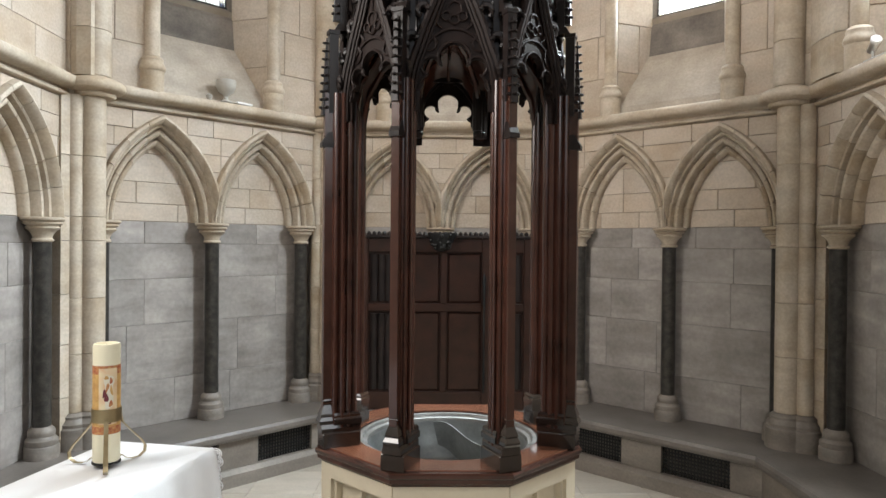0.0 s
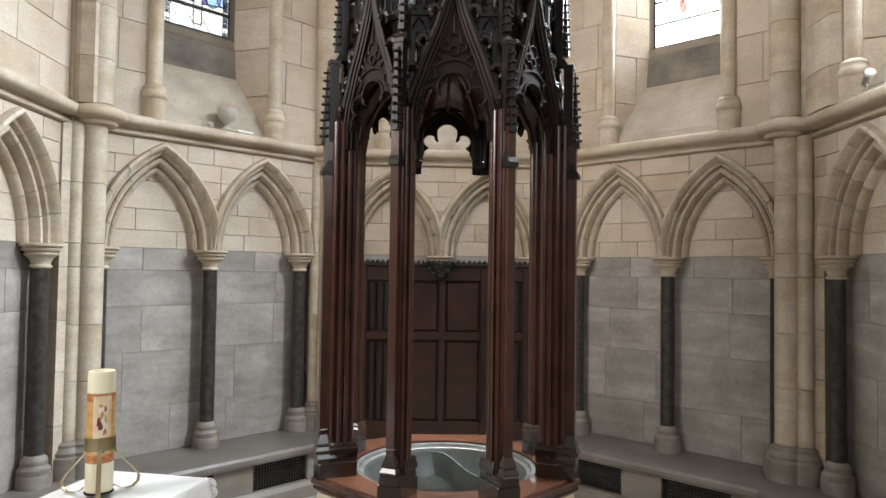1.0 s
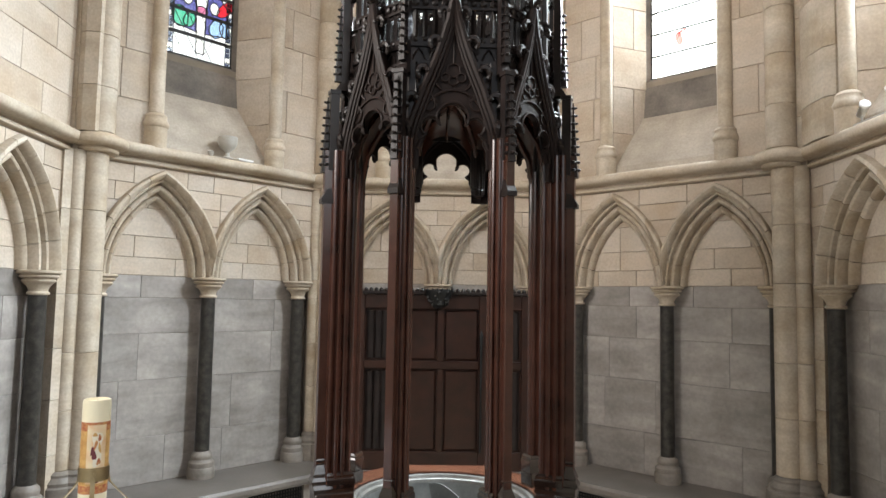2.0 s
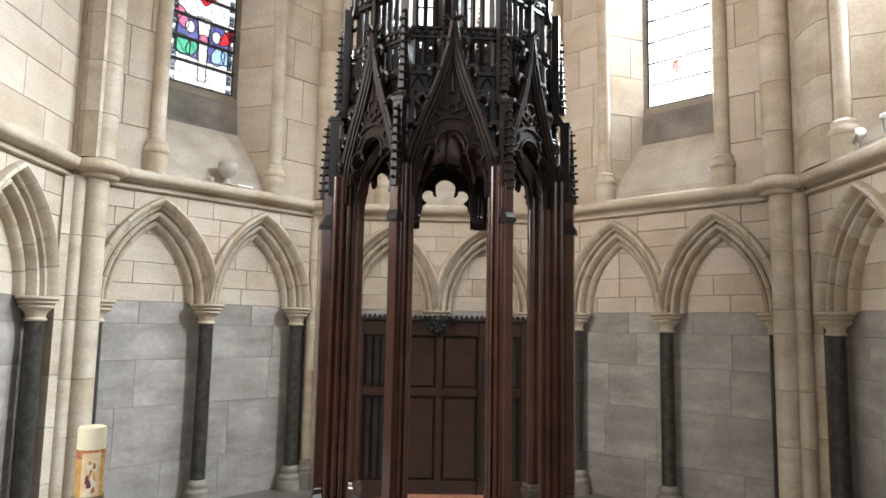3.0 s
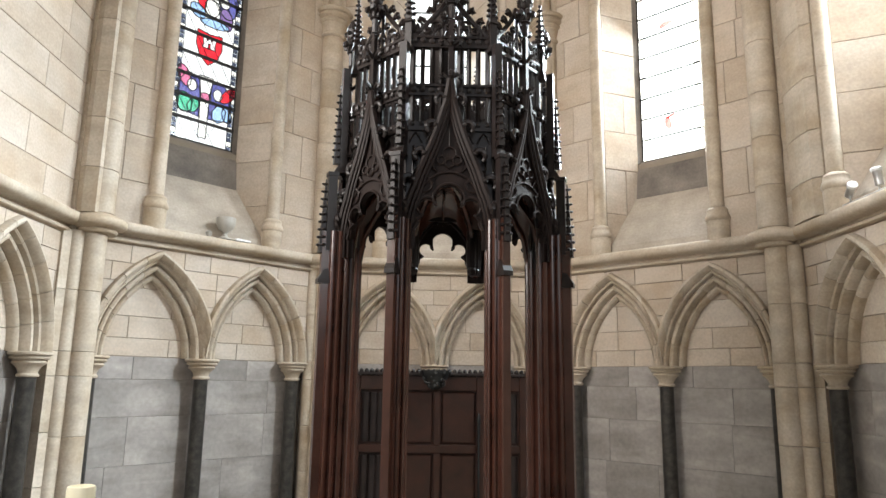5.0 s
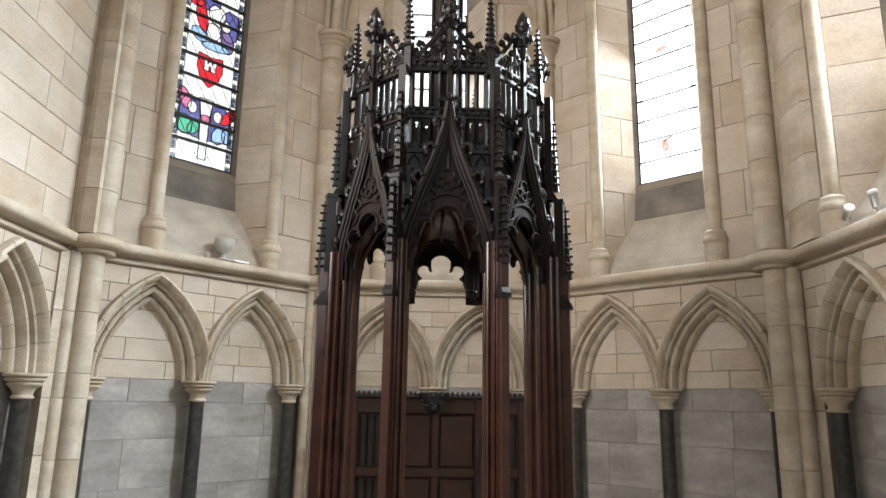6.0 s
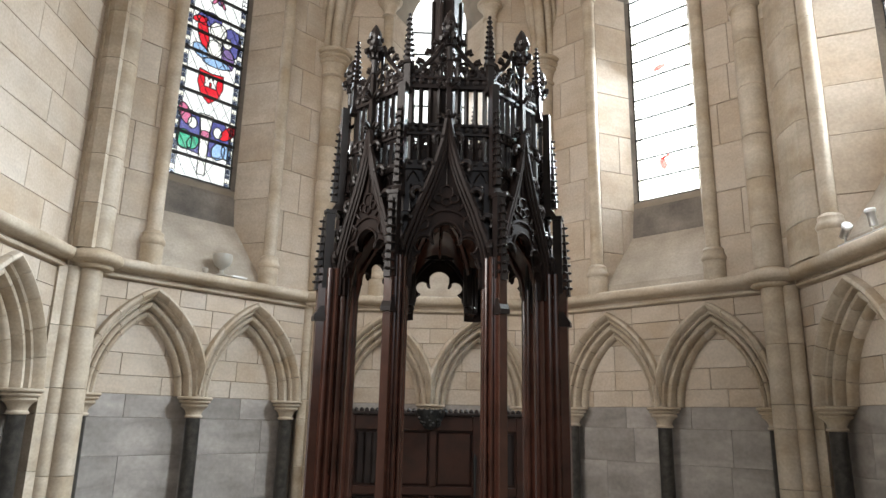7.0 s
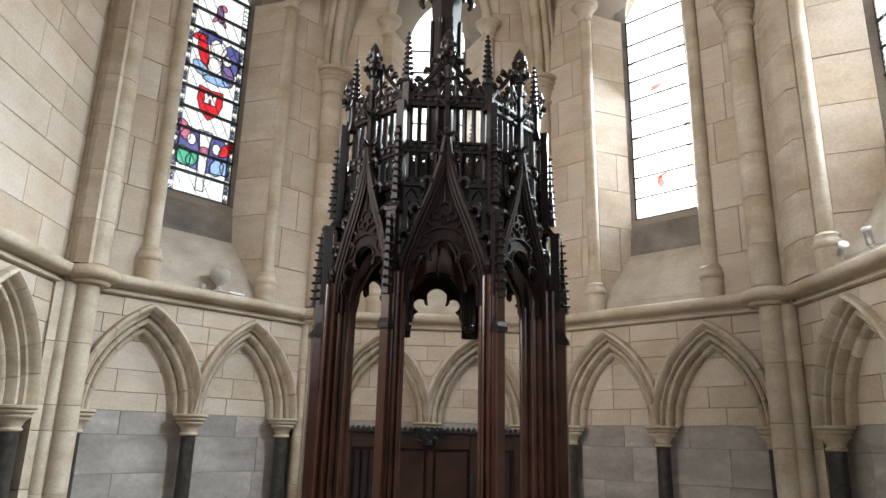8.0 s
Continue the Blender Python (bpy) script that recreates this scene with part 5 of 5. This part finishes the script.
for j in range(8):
    q = OCT + j * math.pi / 4
    add_tube(bm, [(0.074 * math.cos(q), 0.074 * math.sin(q), 2.66), (0.074 * math.cos(q), 0.074 * math.sin(q), 3.62)], 0.009, 6)
    add_tube(bm, [(0.068 * math.cos(q), 0.068 * math.sin(q), 3.72), (0.060 * math.cos(q), 0.060 * math.sin(q), 4.6)], 0.008, 6)
cpart("spire_rib", bm, OAKBLACK, smooth=True, parent=spire)
for j in range(8):
    q = OCT + j * math.pi / 4
    mm = Matrix.Rotation(q, 4, "Z") @ Matrix.Translation((0.075, 0, 3.76)) @ Matrix.Scale(1.9, 4)
    sharing("crocket", shared["crocket"], spire, mm)

# ---- oak screen on the bench at the back wall ----
SY = 2.62
sm = Matrix.Translation((0.05, SY - 0.071, BENCH))
screen = empty("oak_screen", sm, "dark panelled oak screen with linenfold wings, on the bench", "screen")
SH = 1.775 - BENCH


def spart(name, bm, material, label="", smooth=False):
    return part(name, bm, material, screen, label, smooth)


bm = bmesh.new()
add_box(bm, -0.66, 0.66, 0.03, 0.055, 0.0, SH - 0.05)
spart("back_board", bm, SCREENOAK)
for x0, x1 in ((-0.66, -0.62), (-0.36, -0.30), (0.27, 0.33), (0.60, 0.66)):
    bm = bmesh.new()
    add_box(bm, x0, x1, -0.01, 0.035, 0.0, SH - 0.04, 0.004)
    spart("stile", bm, SCREENOAK)
for z0, z1 in ((0.0, 0.14), (0.77, 0.83), (SH - 0.15, SH - 0.04)):
    for x0, x1 in ((-0.62, -0.36), (-0.30, 0.27), (0.33, 0.60)):
        bm = bmesh.new()
        add_box(bm, x0, x1, -0.005, 0.035, z0, z1, 0.004)
        spart("rail", bm, SCREENOAK)
for z0, z1 in ((0.14, 0.77), (0.83, SH - 0.15)):
    bm = bmesh.new()
    add_box(bm, -0.055, -0.005, -0.003, 0.035, z0, z1, 0.004)
    spart("muntin", bm, SCREENOAK)
    for x0, x1 in ((-0.30, -0.055), (-0.005, 0.27)):
        bm = bmesh.new()
        add_box(bm, x0 + 0.012, x1 - 0.012, 0.012, 0.032, z0 + 0.012, z1 - 0.012, 0.008)
        spart("panel", bm, SCREENOAK)
    for x0, x1 in ((-0.62, -0.36), (0.33, 0.60)):
        bm = bmesh.new()
        n = 36
        prof = []
        for i in range(n + 1):
            t = i / n
            y = 0.028 - 0.016 * abs(math.sin(t * math.pi * 4)) ** 0.6 - (0.006 if 0.3 < t < 0.7 else 0)
            prof.append((x0 + 0.015 + (x1 - x0 - 0.03) * t, y))
        prof += [(x1 - 0.015, 0.034), (x0 + 0.015, 0.034)]
        add_prism(bm, prof, z0 + 0.02, z1 - 0.02)
        spart("linenfold_panel", bm, OAKBLACK, "linenfold carved panel")
bm = bmesh.new()
add_box(bm, -0.67, 0.67, -0.03, 0.06, SH - 0.04, SH - 0.015, 0.006)
spart("cornice", bm, OAKBLACK)
for i in range(34):
    x = -0.655 + 1.31 * i / 33
    bm = bmesh.new()
    add_lathe(bm, [(0.017, SH - 0.018), (0.019, SH - 0.006), (0.012, SH + 0.006), (0.004, SH + 0.012)], 8, x, -0.012)
    spart("cresting", bm, OAKBLACK)
bm = bmesh.new()
add_lathe(bm, [(0.008, 0.14), (0.010, 0.3), (0.007, 0.6), (0.013, 0.62), (0.008, 0.64), (0.010, 0.9), (0.016, 1.02), (0.012, 1.05), (0.004, 1.07)], 10, 0.285, -0.025)
spart("rod", bm, IRON, "dark turned rod", True)
# carved bracket at the middle capital
bm = bmesh.new()
add_lathe(bm, [(0.02, 1.60), (0.05, 1.615), (0.075, 1.655), (0.10, 1.70), (0.11, 1.73), (0.11, 1.745)], 16)
rng = random.Random(9)
for i in range(26):
    a, z = rng.uniform(math.pi, 2 * math.pi), rng.uniform(1.63, 1.73)
    r = 0.05 + (z - 1.61) * 0.5
    ret = bmesh.ops.create_icosphere(bm, subdivisions=1, radius=rng.uniform(0.012, 0.02))
    bmesh.ops.translate(bm, verts=ret["verts"], vec=(r * math.cos(a), r * math.sin(a), z))
tagged(part("carved_bracket", bm, IRON, smooth=True, m=pose(0.0, 2.49, 0.03)), "dark carved foliage bracket under the middle capital", "bracket")

# ---- table with a linen cloth ----
TZ = 0.991
TM = Matrix.Translation((-0.819, -0.472, 0)) @ Matrix.Rotation(radians(-12), 4, "Z")
table = empty("side_table", TM, "small wooden side table hidden under a white cloth", "table")
bm = bmesh.new()
add_box(bm, -0.37, -0.01, -0.84, -0.02, TZ - 0.03, TZ - 0.004)
part("tabletop", bm, OAKMID, table)
for x in (-0.35, -0.05):
    for y in (-0.80, -0.06):
        bm = bmesh.new()
        add_box(bm, x - 0.02, x + 0.02, y - 0.02, y + 0.02, 0, TZ - 0.03)
        part("leg", bm, OAKMID, table)
bm = bmesh.new()
x0, x1, y0, y1 = -0.39, 0.0, -0.86, 0.0


def drape(u, per):
    return 0.008 * math.sin(u * 22) + 0.006 * math.sin(u * 41 + 1.3)


loop = []
n = 30
for i in range(n):
    loop.append((x0 + (x1 - x0) * i / n, y1, 0, 1))
for i in range(n):
    loop.append((x1, y1 + (y0 - y1) * i / n, 1, 0))
for i in range(n):
    loop.append((x1 + (x0 - x1) * i / n, y0, 0, -1))
for i in range(n):
    loop.append((x0, y0 + (y1 - y0) * i / n, -1, 0))
rows = []
for dz, out, wav in ((0.0, -0.006, 0), (-0.004, 0.0, 0), (-0.02, 0.006, 0.2), (-0.08, 0.012, 0.7), (-0.16, 0.018, 1.2), (-0.24, 0.022, 1.6)):
    row = []
    for j, (x, y, nx, ny) in enumerate(loop):
        u = j * 0.03
        o = out + wav * drape(u, 1)
        edge = 0.012 * abs(math.sin(j * 0.9)) if dz < -0.2 else 0
        row.append((x + nx * o, y + ny * o, TZ + dz + edge))
    rows.append(row)
add_loft(bm, rows, caps=False)
bm.verts.ensure_lookup_table()
bm.faces.new([bm.verts[j] for j in range(len(loop))])
cloth = tagged(part("tablecloth", bm, LINEN, smooth=True, m=TM), "white linen tablecloth with a scalloped lace edge, draped over the table", "tablecloth")
bm = bmesh.new()
for j in range(0, len(rows[-1]), 1):
    x, y, z = rows[-1][j]
    x2, y2, z2 = rows[-1][(j + 1) % len(rows[-1])]
    cx, cy, cz = (x + x2) / 2, (y + y2) / 2, min(z, z2)
    ln = math.hypot(x2 - x, y2 - y) / 2
    dx, dy = (x2 - x) / 2, (y2 - y) / 2
    for ring in (1.0, 0.6):
        add_tube(bm, [(cx + dx * math.cos(radians(q)) * ring, cy + dy * math.cos(radians(q)) * ring, cz - 2.4 * ln * math.sin(radians(q)) * ring) for q in range(0, 181, 30)], 0.0018, 4)
part("lace_edge", bm, LINEN, cloth, "scalloped white lace edge")
bm = bmesh.new()
for j in range(9):
    zc = TZ - 0.022 - 0.027 * j
    wob = 0.006 * math.sin(j * 2.1)
    for r0 in (0.017, 0.011, 0.005):
        loop2 = [(x1 + 0.004 + wob + 1.25 * r0 * math.cos(radians(q)), y1 + 0.004, zc + r0 * math.sin(radians(q))) for q in range(-110, 111, 20)]
        add_tube(bm, loop2, 0.0024, 5)
    add_tube(bm, [(x1 + wob, y1 + 0.004, zc), (x1 + 0.024 + wob, y1 + 0.004, zc)], 0.002, 4)
part("lace_edge", bm, LINEN, cloth, "scalloped white lace edge")

# ---- candle on its stand ----
CX, CY = -1.091, -0.666
stand = empty("candle_stand", Matrix.Translation((CX, CY, TZ)), "three-legged brass candle stand on the white cloth", "candle stand")
bm = bmesh.new()
for r0, r1, z0, z1 in ((0.0405, 0.043, 0.142, 0.182),):
    add_lathe(bm, [(r0, z0), (r1, z0), (r1, z1), (r0, z1)], 32, cap=False)
ringp = part("collar", bm, BRASS, stand, "flat brass collar", smooth=True)
bm = bmesh.new()
add_lathe(bm, [(0.036, 0.010), (0.042, 0.012), (0.042, 0.016), (0.036, 0.018)], 28)
part("tray", bm, IRON, stand, "dark base ring", smooth=True)
for a in (-66, 52, 170):
    c, s_ = math.cos(radians(a)), math.sin(radians(a))
    path = [(0.044, 0.178), (0.045, 0.150), (0.050, 0.128), (0.064, 0.095), (0.081, 0.058), (0.088, 0.036), (0.087, 0.018), (0.078, 0.005), (0.066, 0.0045), (0.056, 0.012), (0.049, 0.024), (0.040, 0.020)]
    bm = bmesh.new()
    loops = []
    for r, z in path:
        r = r if r < 0.05 else 0.05 + (r - 0.05) * 2.05
        t = 0.0065
        loops.append([(r * c - t * -s_ * u - 0.0016 * c * v, r * s_ - t * c * u - 0.0016 * s_ * v, z) for u, v in ((-1, -1), (1, -1), (1, 1), (-1, 1))])
    add_loft(bm, loops)
    leg = part("leg", bm, BRASS, stand, "bent flat brass leg", smooth=True)
    bm = bmesh.new()
    for z in (0.155, 0.168):
        ret = bmesh.ops.create_icosphere(bm, subdivisions=1, radius=0.003)
        bmesh.ops.translate(bm, verts=ret["verts"], vec=(0.046 * c, 0.046 * s_, z))
    part("rivet", bm, BRASS, leg)

candle = empty("candle", Matrix.Translation((CX, CY, TZ + 0.018)), "thick ivory candle with printed amber bands, standing in the brass stand", "candle")
bm = bmesh.new()
R = 0.0395
add_lathe(bm, [(R - 0.002, 0.0), (R, 0.003), (R, 0.356), (R - 0.002, 0.362), (R - 0.006, 0.364), (R - 0.009, 0.356), (0.012, 0.350)], 40)
part("wax", bm, WAX, candle, smooth=True)
bm = bmesh.new()
add_lathe(bm, [(0.0015, 0.349), (0.0012, 0.360)], 6)
part("wick", bm, IRON, candle)
PRINT = mat("printed_amber", (0.55, 0.30, 0.10), 0.5, vary=0.25, scale=45, fine=140, tint=(0.7, 0.45, 0.16), bump=0)
PRINTR = mat("printed_russet", (0.40, 0.09, 0.04), 0.5, vary=0.25, scale=90, fine=200, tint=(0.62, 0.36, 0.14), bump=0)
PRINTP = mat("printed_cream", (0.85, 0.74, 0.50), 0.5, vary=0.2, scale=30, tint=(0.6, 0.3, 0.14), bump=0)


def wrap(z0, z1, a0, a1, material, label, r=0.0003, n=30):
    bm = bmesh.new()
    rr = R + r
    rows2 = []
    for z in (z0, z1):
        rows2.append([(rr * math.cos(radians(a0 + (a1 - a0) * i / n)), rr * math.sin(radians(a0 + (a1 - a0) * i / n)), z) for i in range(n + 1)])
    add_loft(bm, rows2, closed=False, caps=False)
    part("print", bm, material, candle, label, True)


wrap(0.272, 0.298, 0, 360, PRINTR, "russet patterned band", 0.0005, 48)
wrap(0.088, 0.112, 0, 360, PRINTR, "russet patterned band", 0.0005, 48)
wrap(0.112, 0.272, 0, 360, PRINT, "amber printed band", 0.0003, 48)
wrap(0.118, 0.290, -98, -20, PRINTP, "pale printed panel", 0.0006)
DK = mat("printed_maroon", (0.16, 0.03, 0.04), 0.5, vary=0.2, scale=60, bump=0)


def wrap_blob(zc, ac, hz, ha, material, lean=0.0, r=0.0009, n=18):
    """A rounded printed patch on the candle, about the height zc and the angle ac."""
    rng = random.Random(int(zc * 1e4 + ac))
    bm = bmesh.new()
    rows2 = []
    for f in (1.0, 0.5, 0.02):
        loop2 = []
        for i in range(n):
            q = 2 * math.pi * i / n
            k = f * (1 + 0.16 * math.sin(3 * q + ac) + rng.uniform(-0.05, 0.05))
            dz = hz * k * math.sin(q)
            a = radians(ac + ha * k * math.cos(q) + lean * dz * 1000)
            loop2.append(((R + r) * math.cos(a), (R + r) * math.sin(a), zc + dz))
        rows2.append(loop2)
    add_loft(bm, rows2, caps=False)
    part("print", bm, material, candle, "printed patch", True)


PRINTW = mat("printed_ivory", (0.86, 0.80, 0.66), 0.5, vary=0.15, scale=60, bump=0)
for zc, ac, hz, ha, mt2, lean, r in ((0.246, -56, 0.026, 21, PRINTW, 0, 0.0008), (0.196, -54, 0.034, 16, PRINTW, 0.1, 0.0008), (0.214, -74, 0.013, 7, DK, 0.2, 0.0011), (0.200, -66, 0.012, 9, DK, 0, 0.0012), (0.232, -62, 0.014, 6, PRINTR, 0.3, 0.0012),
                                     (0.252, -48, 0.010, 6, PRINTR, 0, 0.0012), (0.222, -46, 0.016, 5, PRINT, -0.2, 0.0012), (0.182, -48, 0.010, 8, PRINTR, 0.2, 0.0012), (0.128, -60, 0.010, 14, DK, 0, 0.0011), (0.132, -36, 0.008, 8, PRINTW, 0, 0.0011), (0.262, -66, 0.006, 9, PRINT, 0, 0.0013)):
    wrap_blob(zc, ac, hz, ha, mt2, lean, r)

# ---- bowl and books on the left sill, lamps on the right string course ----
bm = bmesh.new()
add_lathe(bm, [(0.036, 0.0), (0.034, 0.008), (0.016, 0.016), (0.012, 0.035), (0.018, 0.046), (0.045, 0.066), (0.058, 0.095), (0.060, 0.122), (0.058, 0.134), (0.053, 0.134), (0.053, 0.115), (0.04, 0.085), (0.015, 0.072)], 32)
GOB = mat("pale_stoneware", (0.40, 0.38, 0.34), 0.45, vary=0.15, scale=20, tint=(0.28, 0.26, 0.23))
tagged(part("goblet", bm, GOB, smooth=True, m=FRAMES[-1] @ pose(0.062, -0.030, 2.717) @ Matrix.Scale(1.22, 4)), "pale stoneware goblet on the window ledge", "goblet")
for x, w, d, h, a, mt2 in ((0.20, 0.13, 0.06, 0.014, 4, LINEN), (0.135, 0.07, 0.05, 0.008, -8, PLASTER)):
    bm = bmesh.new()
    add_box(bm, -w / 2, w / 2, -d / 2, d / 2, 0, h, 0.002)
    tagged(part("booklet", bm, mt2, m=FRAMES[-1] @ pose(x, -0.035, 2.7185, 0, 0, a)), "thin white booklet lying on the window ledge", "booklet", "booklets")
bm = bmesh.new()
add_lathe(bm, [(0.012, 0), (0.022, 0.02), (0.024, 0.034), (0.012, 0.044)], 14)
tagged(part("small_cup", bm, GOB, smooth=True, m=FRAMES[-1] @ pose(-0.07, -0.03, 2.717)), "small grey stone cup on the window ledge", "cup")

CHROME = mat("brushed_steel", (0.55, 0.55, 0.55), 0.3, metal=1.0, vary=0.05, bump=0.02)
WHITEL = mat("white_lamp_glass", (0.85, 0.85, 0.85), 0.2, bump=0)


def spot_lamp(m, tilt, turn):
    lamp = empty("spot_lamp", m, "small brushed steel spotlight on a rail over the string course", "spot lamp", "spot lamps")
    bm = bmesh.new()
    add_tube(bm, [(0, 0, 0), (0, 0, 0.055)], 0.006, 8)
    part("arm", bm, CHROME, lamp, smooth=True)
    mm = pose(0, 0, 0.062, tilt, 0, turn)
    bm = bmesh.new()
    add_lathe(bm, [(0.014, -0.035), (0.022, -0.03), (0.022, 0.035), (0.026, 0.05)], 18)
    head = part("head", bm, CHROME, lamp, "brushed steel lamp head", True, mm)
    bm = bmesh.new()
    add_lathe(bm, [(0.027, 0.046), (0.029, 0.062), (0.024, 0.068)], 18)
    part("lens", bm, WHITEL, head, "white lamp glass", True)
    return lamp


bm = bmesh.new()
add_tube(bm, [(-0.37, 0, 0.006), (0.40, 0, 0.006)], 0.007, 8)
tagged(part("lamp_rail", bm, CHROME, smooth=True, m=FRAMES[2] @ pose(0, -0.05, 2.715)), "thin steel rail lying on the string course", "rail")
spot_lamp(FRAMES[2] @ pose(-0.30, -0.05, 2.721), 62, 75)
spot_lamp(FRAMES[2] @ pose(-0.05, -0.05, 2.721), 8, 0)

# ---- floor slabs ----
fl = bpy.data.objects["floor"]
rng = random.Random(12)
x = -2.2
while x < 2.2:
    y = -0.9
    while y < 2.4:
        lay(fl, pose(x + 0.225, y + 0.225, 0.0, -90, 0, 0), 0.446, 0.446, 0.006, FLOORM, "slab")
        y += 0.45
    x += 0.45
